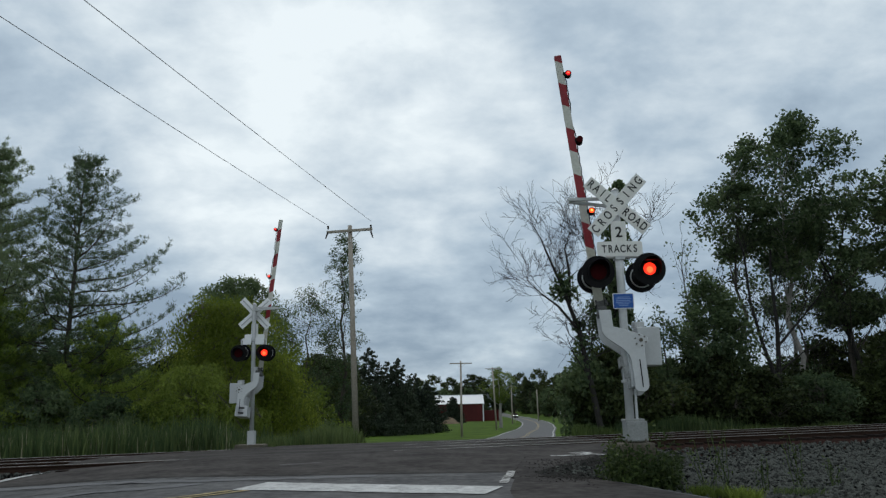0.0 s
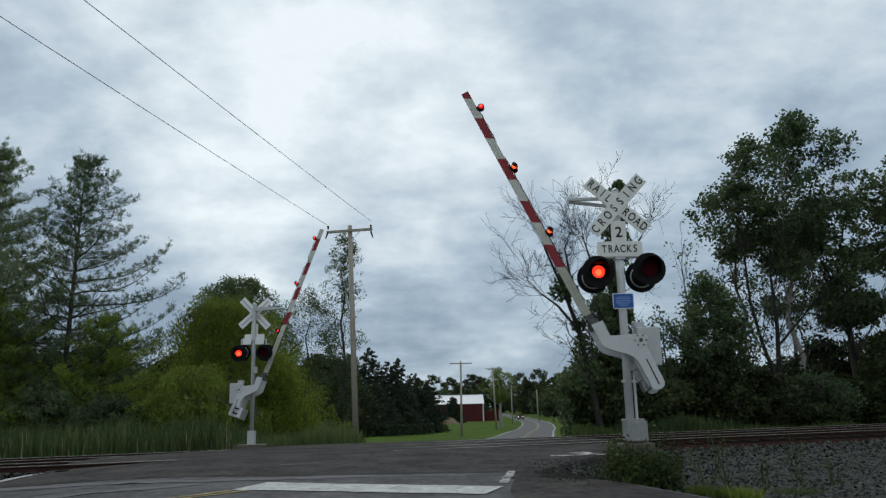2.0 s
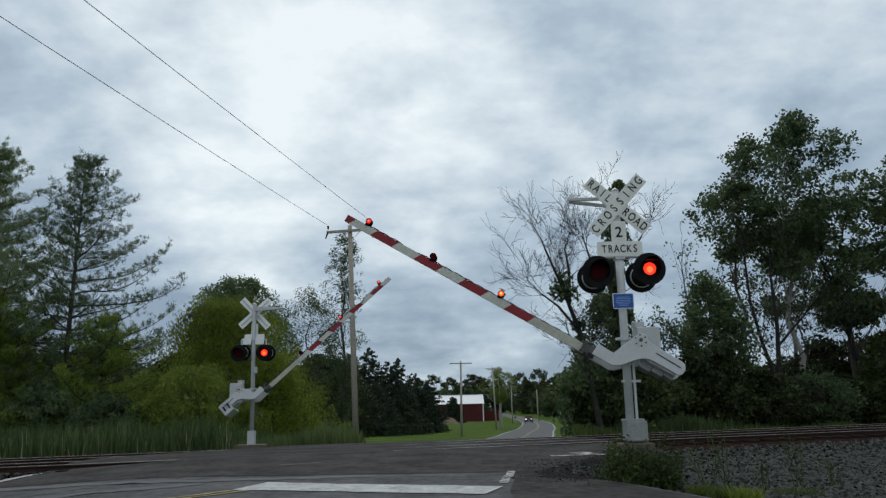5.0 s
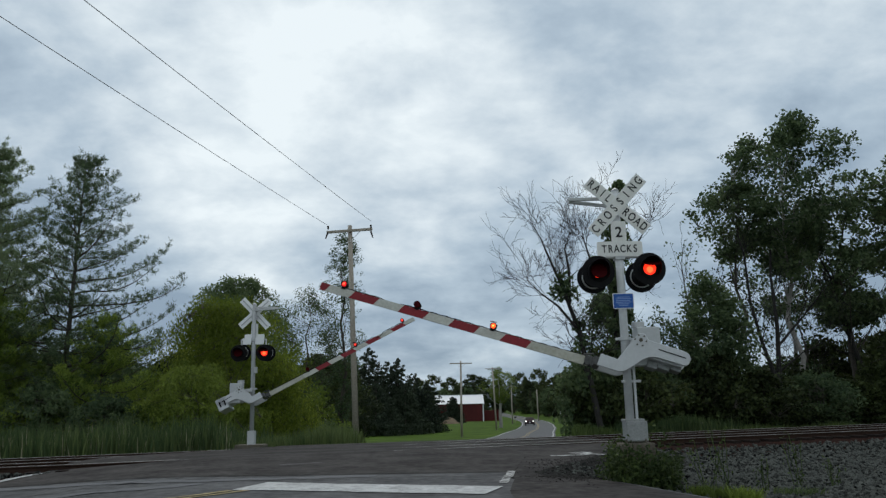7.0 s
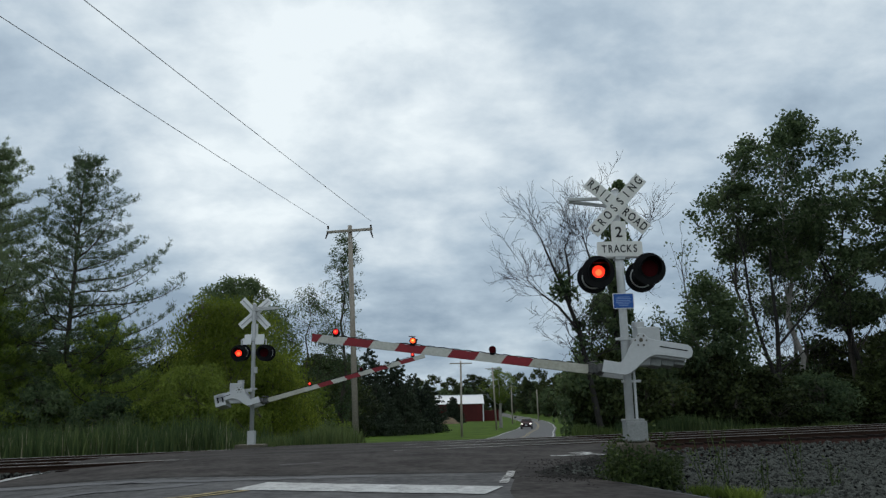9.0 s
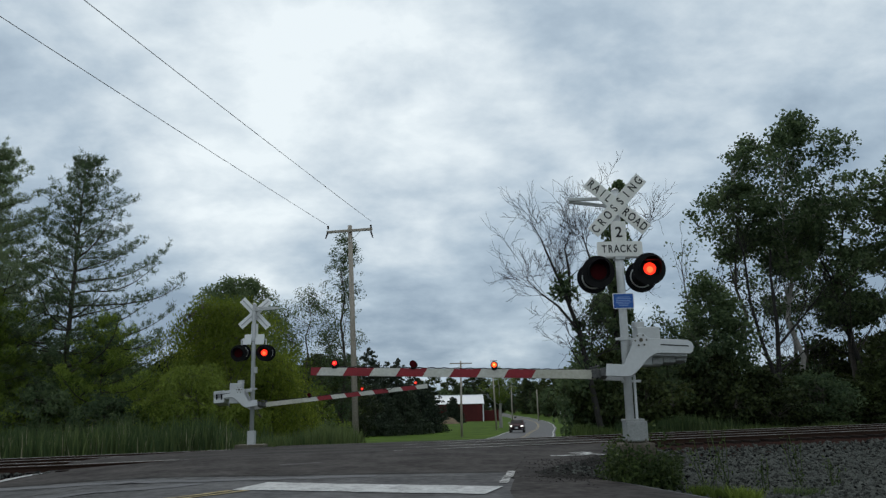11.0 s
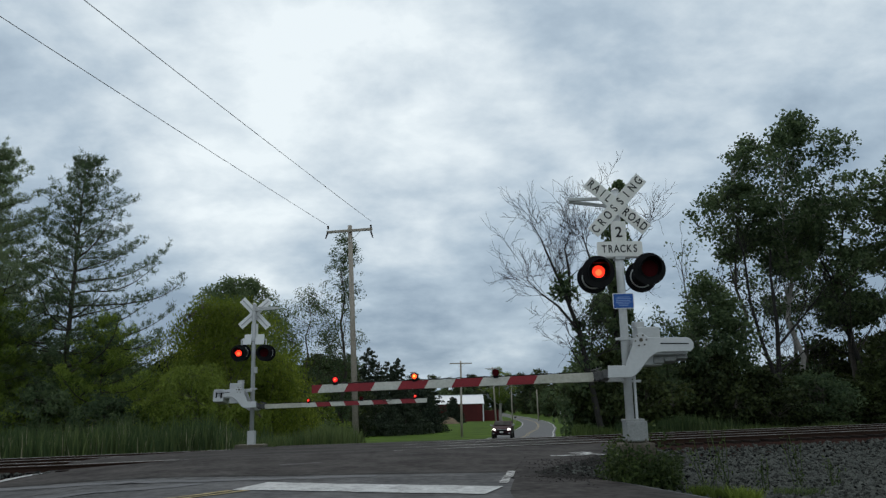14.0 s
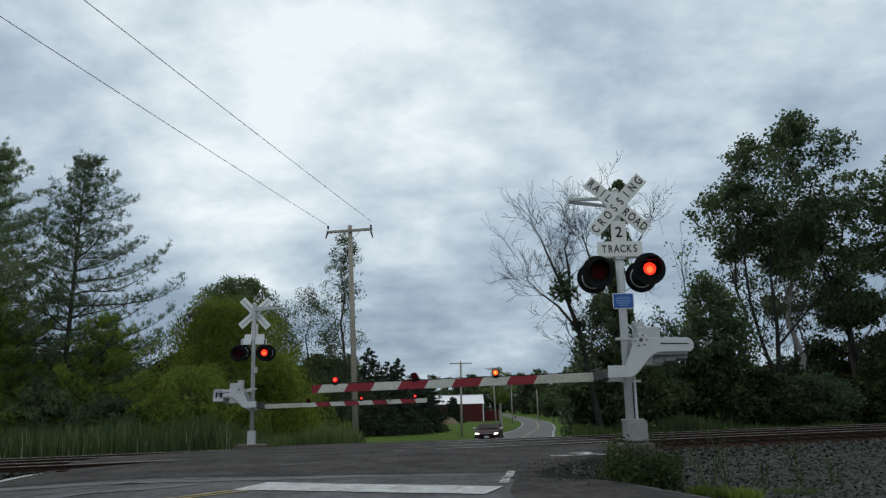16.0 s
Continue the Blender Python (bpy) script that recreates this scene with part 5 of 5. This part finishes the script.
# far woods
rgw = np.random.default_rng(7)
protos = [leafy("tree", "dark broad tree in the distant woods", 40, 330, 15, 11, "shaded", 120, 2300, 0.62, 0.3, 0.05, 1.0, tint_group="far woods", gaps=-0.35, low=0.8),
          leafy("tree", "dark broad tree in the distant woods", 48, 345, 17, 12, "shaded", 121, 2300, 0.62, 0.3, 0.05, 1.0, tint_group="far woods", gaps=-0.35, low=0.8),
          leafy("tree", "green broad tree in the distant woods", 56, 330, 14, 12, "dark", 122, 2300, 0.62, 0.3, 0.05, 1.0, tint_group="far woods", gaps=-0.35, low=0.8)]
belt = []
for k in range(26):
    belt.append((rgw.uniform(31, 70), rgw.uniform(215, 360), rgw.uniform(0.6, 0.9)))
for k in range(36):
    belt.append((-25 + k * 3.6 + rgw.uniform(-2, 2), rgw.uniform(455, 540), rgw.uniform(1.1, 1.5)))
for k in range(16):
    belt.append((rgw.uniform(-26, 17), rgw.uniform(300, 380), rgw.uniform(0.6, 0.8)))
for k in range(16):
    belt.append((rgw.uniform(-120, -14), rgw.uniform(105, 190), rgw.uniform(0.5, 0.75)))
for k in range(18):
    belt.append((8 + k * 3.4 + rgw.uniform(-1, 1), rgw.uniform(385, 425), rgw.uniform(0.8, 1.05)))
for k in range(18):
    belt.append((rgw.uniform(27, 100), rgw.uniform(85, 190), rgw.uniform(0.5, 0.75)))
for k, (x, y, s) in enumerate(belt):
    if y < 430 and abs(x - centre(y)) < 9 * s + 3:
        x = centre(y) + (9 * s + 4) * (1 if k % 3 else -1)
    ob = copy_thing(protos[k % 3], pose(x, y, ground_z(x, y) - 0.2, 0, 0, rgw.uniform(0, 360)))
    ob.scale = (s, s, s * rgw.uniform(0.8, 1.05))
leafy("tree", "pale-trunked green tree beside the far road", 9.8, 150, 10.4, 6.8, "mid", 130, 4000, 0.2, 0.34, 0.45, 0.7, bark=BARK_PALE, gaps=-0.05)
leafy("tree", "dark green roadside tree beyond the lawn", 27.5, 140, 9.4, 8, "shaded", 131, 9000, 0.22, 0.25, 0.05, 0.8, gaps=-0.3)
leafy("tree", "dark green roadside tree beyond the lawn", 22.6, 105, 8.6, 7, "shaded", 132, 9000, 0.2, 0.25, 0.05, 0.75, gaps=-0.3)
leafy("tree", "dark green roadside tree beyond the lawn", 18.8, 82, 7.4, 6, "shaded", 133, 9000, 0.17, 0.25, 0.05, 0.7, gaps=-0.3)
leafy("tree", "dark green roadside tree beyond the lawn", 14.8, 60, 6.4, 5.6, "shaded", 134, 9000, 0.15, 0.25, 0.05, 0.6, gaps=-0.3)

# reeds, weeds and grass
rgr = np.random.default_rng(9)
spots = []
while len(spots) < 15000:
    x, y = rgr.uniform(-24, -4.6), rgr.uniform(25.5, 33)
    t = y - SKEW * x
    if t < 28.0 or x > -7.4 + 0.6 * math.sin(y * 2):
        continue
    spots.append((x, y, ground_z(x, y)))
blades("reeds", "tall green reeds along the railway track", "reeds", spots[:14000], 1.62, 0.052, "reed", 10)
blades("reeds", "pale straw-coloured dry reeds among the green", "reeds", spots[14000:], 1.5, 0.03, "straw", 11, 1, 0.15)
spots = []
while len(spots) < 9000:
    x, y = rgr.uniform(-8.2, -3.6), rgr.uniform(27.5, 37)
    if x > centre(y) - 4.0 or y - SKEW * x < 28.4:
        continue
    spots.append((x, y, ground_z(x, y)))
blades("tall_grass", "tall green grass beside the road", "grass", spots, 1.05, 0.03, "reed", 12)
spots = []
while len(spots) < 9000:
    x, y = rgr.uniform(2.0, 16), rgr.uniform(26, 33)
    t = y - SKEW * x
    if t < 26.6 or x < centre(y) + 4.2:
        continue
    spots.append((x, y, ground_z(x, y)))
blades("tall_grass", "rough grass and weeds before the thicket", "grass", spots, 0.5, 0.035, "weed", 13)

spots = []
while len(spots) < 5200:
    x, y = rgr.normal(8.3, 1.3), rgr.uniform(28.8, 32.5)
    if y - SKEW * x < 26.9 or x < 6.0:
        continue
    spots.append((x, y, ground_z(x, y)))
blades("tall_grass", "tall bright green grass between the railway and the thicket", "grass", spots, 0.95, 0.04, "reed", 15)


def weed(x, y, h, seed, count, label, w=0.22):
    rg = np.random.default_rng(seed)
    z = ground_z(x, y)
    ob = thing("weed", label, "weed", x, y, z, 0, "weeds round the signal")
    C = []
    for s in range(5):
        bm = bmesh.new()
        a = rg.uniform(0, 6.283)
        p = Vector((math.cos(a) * w * 0.5, math.sin(a) * w * 0.5, -0.03))
        d = Vector((rg.normal(0, 0.15), rg.normal(0, 0.15), 1)).normalized()
        hh = h * rg.uniform(0.6, 1.0)
        line = [p]
        for i in range(6):
            p = p + (d + Vector(rg.normal(0, 0.12, 3))).normalized() * hh / 6
            line.append(p)
            C.append(tuple(p + Vector(rg.normal(0, w * 0.35, 3))))
        sweep(bm, line, 0.006, 5)
        part("stalk", bm, LEAF["weed"], ob)
    V, idx = leaf_cloud(rg, C, [w * 0.55] * len(C), [max(2, (2 * count if w > 0.2 else count // 2) // len(C))] * len(C), 0.036 if w > 0.2 else 0.026, 1.0, 0, 2.4)
    part("foliage", raw("foliage", V.tolist(), idx.tolist(), LEAF["weed"]), LEAF["weed"], ob)


for k, (x, y, h, w) in enumerate(((2.74, 12.75, 0.72, 0.24), (2.78, 12.35, 0.5, 0.22), (3.05, 12.3, 0.45, 0.24), (3.3, 12.5, 0.6, 0.24), (2.7, 13.05, 0.55, 0.22), (3.45, 12.8, 0.7, 0.16), (2.85, 13.4, 0.7, 0.24), (3.9, 12.3, 0.75, 0.14), (4.25, 12.6, 1.15, 0.12), (4.75, 12.4, 0.55, 0.1), (5.45, 12.9, 0.95, 0.12), (3.3, 13.4, 0.8, 0.3), (5.9, 12.7, 0.5, 0.1), (2.85, 12.3, 0.5, 0.2), (3.0, 12.05, 0.36, 0.2), (2.8, 12.1, 0.42, 0.2), (3.22, 12.15, 0.5, 0.2), (2.62, 12.15, 0.62, 0.26), (2.5, 12.35, 0.5, 0.24), (2.9, 11.95, 0.55, 0.26), (2.72, 11.9, 0.4, 0.24), (3.15, 11.95, 0.5, 0.24))):
    weed(x, y + 0.15, h * 1.12, 140 + k, 230 if w > 0.2 else 110, "leafy green weeds growing round the signal's foundation" if w > 0.2 else "tall thin roadside weed", w)
for k, (x, y, h, r, n) in enumerate(((3.72, 11.35, 0.28, 0.24, 420), (3.92, 11.1, 0.26, 0.22, 380), (3.5, 11.6, 0.22, 0.22, 260), (2.95, 12.45, 0.22, 0.45, 600), (5.0, 12.0, 0.16, 0.35, 400), (2.75, 12.7, 0.2, 0.25, 300))):
    sp = []
    for _ in range(n):
        a, q = rgr.uniform(0, 6.283), r * rgr.random() ** 0.6
        sp.append((x + math.cos(a) * q, y + math.sin(a) * q, ground_z(x + math.cos(a) * q, y + math.sin(a) * q)))
    blades("grass_tuft", "bright green grass tuft at the gravel's edge", "grass", sp, h, 0.014, "mid" if k < 3 else "reed", 160 + k, 1, 0.8)

stones("ballast", 30000, pick_right, 0.041, BALLAST, "loose grey crushed stone ballast beside the track", 171)
stones("gravel", 4200, pick_corner, 0.0115, GRAVEL_DARK, "dark loose gravel spilt over the paving's corner", 173, on_paving)
stones("gravel", 3600, pick_edge, 0.012, GRAVEL_DARK, "dark loose gravel along the parking strip's edge", 174, on_paving)
stones("gravel", 200, pick_corner, 0.015, BALLAST, "few pale stones strewn over the paving's corner", 175, on_paving)
stones("ballast", 2500, pick_left, 0.045, BALLAST, "loose grey crushed stone at the paving's edge", 172)


# ---- barn and far house ----
def barn(x, y):
    z = ground_z(x, y)
    ob = thing("barn", "dark red wooden barn with a white metal roof", "barn", x, y, z - 0.2, 2)
    w, d, h, rise = 13.4, 9.0, 5.2, 2.4
    bm = bmesh.new()
    prism(bm, [(-w / 2, 0), (w / 2, 0), (w / 2, h), (-w / 2, h)], -d / 2, d / 2)
    part("wall", bm, BARN_RED, ob, "dark red board walls")
    for k in range(22):
        bm = bmesh.new()
        box(bm, (-w / 2 + (k + 0.5) * w / 22, -d / 2 - 0.02, h / 2), (w / 22 - 0.06, 0.04, h), 0.0)
        part("board", bm, BARN_RED, ob)
    bm = bmesh.new()
    for s in (-1, 1):
        a = math.degrees(math.atan2(rise, d / 2))
        box(bm, (0, s * (d / 4 + 0.05), h + rise / 2 + 0.05), (w + 0.7, math.hypot(d / 2, rise) + 0.5, 0.12), 0.0, turn=pose(0, 0, 0, -s * a, 0, 0))
    part("roof", bm, BARN_ROOF, ob, "white metal roof")
    for s in (-1, 1):
        bm = bmesh.new()
        v = [(-d / 2, h), (d / 2, h), (0, h + rise)]
        prism(bm, v, s * (w / 2) - 0.1, s * (w / 2))
        bmesh.ops.transform(bm, matrix=pose(0, 0, 0, 0, 0, 90), verts=bm.verts)
        part("gable", bm, BARN_RED, ob)
    for s in (-1, 1):
        bm = bmesh.new()
        box(bm, (s * (w / 2), -d / 2 - 0.06, h / 2), (0.3, 0.12, h), 0.01)
        part("corner_board", bm, WHITE_TRIM, ob, "white corner board")
    bm = bmesh.new()
    box(bm, (w / 2 + 2.6, 1.5, 1.6), (5.2, 6, 3.2), 0.02)
    part("lean_to", bm, BARN_RED, ob, "low dark red lean-to shed")


barn(3.6, 240)


def shed(x, y, w, h, label, mat):
    ob = thing("house", label, "house", x, y, ground_z(x, y), 5)
    bm = bmesh.new()
    box(bm, (0, 0, h * 0.35), (w, w * 0.7, h * 0.7), 0.02)
    part("wall", bm, mat, ob)
    bm = bmesh.new()
    for s in (-1, 1):
        box(bm, (0, s * w * 0.19, h * 0.84), (w + 0.4, w * 0.48, 0.12), 0.0, turn=pose(0, 0, 0, -s * 32, 0, 0))
    part("roof", bm, BARN_ROOF, ob)
    for k in (-0.25, 0.25):
        bm = bmesh.new()
        box(bm, (k * w, -w * 0.35 - 0.02, h * 0.4), (w * 0.16, 0.06, h * 0.25), 0.01)
        part("window", bm, GLASS, ob)


shed(-16.5, 95, 6, 3.0, "low pale house half hidden behind the willow", WHITE_TRIM)
shed(17.7, 72, 3.0, 2.7, "low pale shed glimpsed behind the thicket", WHITE_TRIM)
shed(45.6, 330, 3.0, 3.0, "small white house among the far trees", WHITE_TRIM)


def mound(x, y, w, h):
    """A low heap of bare earth."""
    z = ground_z(x, y)
    verts, faces = [], []
    for j in range(9):
        for i in range(24):
            r, a = j / 8, 6.2832 * i / 24
            q = 1 + 0.18 * noise.noise(Vector((math.cos(a) * 2, math.sin(a) * 2, 3)))
            verts.append((w / 2 * r * q * math.cos(a), w / 3 * r * q * math.sin(a), h * math.cos(r * 1.5708) * (1 + 0.15 * noise.noise(Vector((i * 0.7, j, 1)))) - 0.1))
    for j in range(8):
        for i in range(24):
            k = (i + 1) % 24
            faces.append((j * 24 + i, (j + 1) * 24 + i, (j + 1) * 24 + k, j * 24 + k))
    ob = part("earth_pile", raw("earth_pile", verts, faces, EARTH_PILE), EARTH_PILE)
    ob.matrix_world = pose(x, y, z)
    tagged(ob, "low heap of brown earth before the barn", "earth pile")


EARTH_PILE = material("bare_earth", (0.22, 0.16, 0.11), (0.12, 0.09, 0.06), 0.95, scale=1.0, fine=9, bump=0.5)
mound(0.4, 205, 5.6, 1.7)


def roadside_sign(x, y):
    ob = thing("road_sign", "small white road sign on a post seen from behind", "road sign", x, y, ground_z(x, y), 0)
    bm = bmesh.new()
    tube(bm, (0, 0, -0.2), (0, 0, 2.3), 0.03, 0.03, 8)
    part("post", bm, GALV, ob)
    bm = bmesh.new()
    box(bm, (0, -0.04, 2.05), (0.30, 0.01, 0.55), 0.003)
    part("panel", bm, ALU, ob)


roadside_sign(11.2, 70)


def mailbox(x, y):
    ob = thing("mailbox", "dark mailbox on a post by the far road", "mailbox", x, y, ground_z(x, y), 0)
    bm = bmesh.new()
    box(bm, (0, 0, 0.5), (0.1, 0.1, 1.2), 0.01)
    part("post", bm, POLE_WOOD, ob)
    bm = bmesh.new()
    prism(bm, [(-0.2, 1.05), (0.2, 1.05), (0.2, 1.3), (0.12, 1.42), (-0.12, 1.42), (-0.2, 1.3)], -0.3, 0.3, 0.01)
    part("box", bm, BLACK, ob)


mailbox(16.6, 200)


# ---- the car that comes along the road ----
def car(label, paint):
    ob = thing("car", label, "car")
    # outline seen from the side: x along the car's y, front at -y
    prof = [(-2.30, 0.42), (-2.34, 0.62), (-2.28, 0.84), (-2.05, 0.96), (-1.30, 1.06), (-1.05, 1.10), (1.95, 1.12), (2.25, 1.05), (2.32, 0.70), (2.28, 0.38), (-2.1, 0.30)]
    bm = bmesh.new()
    prism(bm, prof, -0.90, 0.90, 0.05)
    bmesh.ops.transform(bm, matrix=pose(0, 0, 0, 0, 0, 90), verts=bm.verts)
    for v in bm.verts:
        k = smooth01(1.5, 2.35, abs(v.co.y))
        v.co.x *= 1 - 0.10 * k
    body = part("body", bm, paint, ob, "dark glossy painted body")
    bm = bmesh.new()
    prof2 = [(-1.12, 1.08), (-0.30, 1.46), (-0.1, 1.51), (1.4, 1.52), (1.66, 1.46), (2.1, 1.10)]
    lo = [bm.verts.new((-(0.84 - 0.20 * (z - 1.08) / 0.62), y, z)) for y, z in prof2]
    hi = [bm.verts.new(((0.84 - 0.20 * (z - 1.08) / 0.62), y, z)) for y, z in prof2]
    bm.faces.new(lo)
    bm.faces.new(hi[::-1])
    for i in range(len(prof2)):
        j = (i + 1) % len(prof2)
        bm.faces.new((lo[j], lo[i], hi[i], hi[j]))
    bmesh.ops.recalc_face_normals(bm, faces=bm.faces)
    part("cabin", bm, paint, ob)
    bm = bmesh.new()
    vs = [bm.verts.new(p) for p in ((-0.74, -1.08, 1.13), (0.74, -1.08, 1.13), (0.64, -0.34, 1.45), (-0.64, -0.34, 1.45))]
    f = bm.faces.new(vs)
    bmesh.ops.solidify(bm, geom=[f], thickness=0.02)
    bmesh.ops.translate(bm, verts=bm.verts, vec=(0, -0.03, 0.02))
    part("windscreen", bm, GLASS, ob, "dark windscreen")
    for s in (-1, 1):
        bm = bmesh.new()
        prism(bm, [(-0.75, 1.14), (-0.25, 1.42), (1.45, 1.43), (1.85, 1.14)], -0.01, 0.01)
        bmesh.ops.transform(bm, matrix=pose(s * 0.775, 0, 0, 0, s * -17, 0) @ pose(0, 0, 0, 0, 0, 90), verts=bm.verts)
        part("side_window", bm, GLASS, ob)
        bm = bmesh.new()
        box(bm, (s * 0.99, -0.85, 1.16), (0.22, 0.12, 0.15), 0.03)
        box(bm, (s * 0.86, -0.85, 1.10), (0.10, 0.05, 0.04), 0.01)
        part("mirror", bm, CHROME, ob, "pale wing mirror")
        bm = bmesh.new()
        box(bm, (s * 0.66, -2.27, 0.80), (0.28, 0.10, 0.12), 0.03, turn=pose(0, 0, 0, 0, s * -8, s * 14))
        part("headlight", bm, HEADLIGHT, ob, "lit headlight")
        bm = bmesh.new()
        box(bm, (s * 0.70, -2.31, 0.47), (0.2, 0.06, 0.08), 0.02)
        part("fog_lamp", bm, CHROME, ob)
        bm = bmesh.new()
        box(bm, (s * 0.56, 0.55, 1.54), (0.04, 1.5, 0.04), 0.01)
        part("roof_rail", bm, CHROME, ob)
    bm = bmesh.new()
    box(bm, (0, -2.32, 0.72), (0.86, 0.06, 0.16), 0.02)
    box(bm, (0, -2.33, 0.46), (1.0, 0.05, 0.14), 0.02)
    part("grille", bm, BLACK, ob, "black grille")
    bm = bmesh.new()
    box(bm, (0, -2.36, 0.79), (0.9, 0.02, 0.03), 0.005)
    part("grille_bar", bm, CHROME, ob)
    bm = bmesh.new()
    box(bm, (0, -2.37, 0.58), (0.32, 0.02, 0.14), 0.005)
    part("plate", bm, WHITE_TRIM, ob, "plain pale plate")
    for y in (-1.42, 1.42):
        for s in (-1, 1):
            bm = bmesh.new()
            tube(bm, (s * 0.70, 0, 0), (s * 0.92, 0, 0), 0.34, 0.34, 24)
            wheel = part("wheel", bm, RUBBER, ob, "black tyre")
            wheel.matrix_local = pose(0, y, 0.34)
            bm = bmesh.new()
            tube(bm, (s * 0.905, 0, 0), (s * 0.935, 0, 0), 0.21, 0.18, 16)
            part("rim", bm, CHROME, wheel)
    return ob


main_car = car("dark maroon sport utility car with headlights on", CAR_PAINT)
second_car = car("small pale silver car far down the road", CAR_PAINT_GREY)


# ---- what moves ----
def swing(az, tilt, pivot, angle):
    """Pose of a gate arm in its signal's space; angle: its rise above level."""
    o = Vector((-math.cos(radians(az)), math.sin(radians(az)), 0))
    u = Vector((0, math.sin(radians(tilt)), math.cos(radians(tilt))))
    u = (u - o * o.dot(u)).normalized()
    n = u.cross(o)
    m = Matrix((o, n, u)).transposed().to_4x4()
    return Matrix.Translation(pivot) @ m @ pose(0, 0, 0, 0, -angle, 0)


def motions():
    near_rows = [(0, 79.6), (0.5, 79.4), (0.7, 78.0), (1, 74.2), (1.5, 67.2), (2, 60.2), (2.5, 53.4), (3, 46.8), (3.5, 40.4), (4, 35.0), (4.2, 33.0), (5.2, 25.0), (6.3, 17.1), (6.5, 15.8), (7, 12.8), (7.5, 10.2), (8, 7.7), (8.5, 5.4), (9, 3.2), (9.2, 2.4), (10.2, -0.8), (11.3, -3.5), (11.5, -3.9), (12, -4.9), (12.5, -5.7), (12.8, -6.0), (16, -6.0)]
    walk(near_arm, [(t, swing(5.35, 5.48, (0.225, 0.05, 2.0), a)) for t, a in near_rows])
    far_rows = [(0, 81.6), (0.5, 81.3), (0.7, 80.4), (1, 77.7), (1.5, 72.2), (2, 67.0), (2.5, 61.8), (3, 56.6), (3.5, 51.5), (4, 47.0), (4.2, 45.2), (5.2, 36.3), (6.3, 27.3), (6.5, 25.7), (7, 22.2), (7.5, 18.9), (8, 15.7), (8.5, 12.7), (9, 9.9), (9.2, 8.8), (10.2, 3.9), (11.3, -0.6), (11.5, -1.3), (12, -3.0), (12.4, -3.8), (16, -3.8)]
    walk(far_arm, [(t, swing(4.11, -9.08, (0.33, 0.0, 1.79), a)) for t, a in far_rows])
    # lamps: the added flaps rise and fall in turn, in place of flashing light
    for group, start in ((FLAPS, 0.25), (ARM_FLAPS, 0.16)):
        turns = [start + 0.6125 * k for k in range(26)]
        for tag, lit in (("first", True), ("second", False)):
            rows, state = [(0.0, lit)], lit
            for t in turns:
                if t + 0.06 < 15.9:
                    rows += [(t - 0.07, state), (t + 0.06, not state)]
                    state = not state
            rows.append((16.0, state))
            for flap, hinge, side in group[tag]:
                walk(flap, [(t, pose(*hinge, 84 * side if s else 0, 0, 0)) for t, s in rows])
    # the car keeps to its lane and slows towards the crossing
    for who, when in ((main_car, CAR_WHEN), (second_car, SECOND_WHEN)):
        walk(who, lane(when))


CAR_WHEN = ((0, 285), (1, 264), (2, 244), (3.5, 215), (5, 189), (6.3, 168), (7, 158), (8, 144), (9, 130), (10.2, 114), (11.5, 98), (12.5, 88), (13.5, 79), (14.5, 71), (15.3, 65), (16, 60))
SECOND_WHEN = ((0, 640), (4, 592), (8, 538), (12, 470), (14.5, 428), (16, 402))


def lane(when):
    """Poses of a car that keeps to its lane."""
    rows = []
    for t, y in when:
        dy = 2.0
        heading = math.degrees(math.atan2(centre(y + dy) - centre(y - dy), 2 * dy))
        x = centre(y) - 1.65
        slope = math.degrees(math.atan2(road_z(x, y + dy) - road_z(x, y - dy), 2 * dy))
        rows.append((t, pose(x, y, road_z(x, y) + 0.015, slope, 0, -heading)))
    return rows


motions()
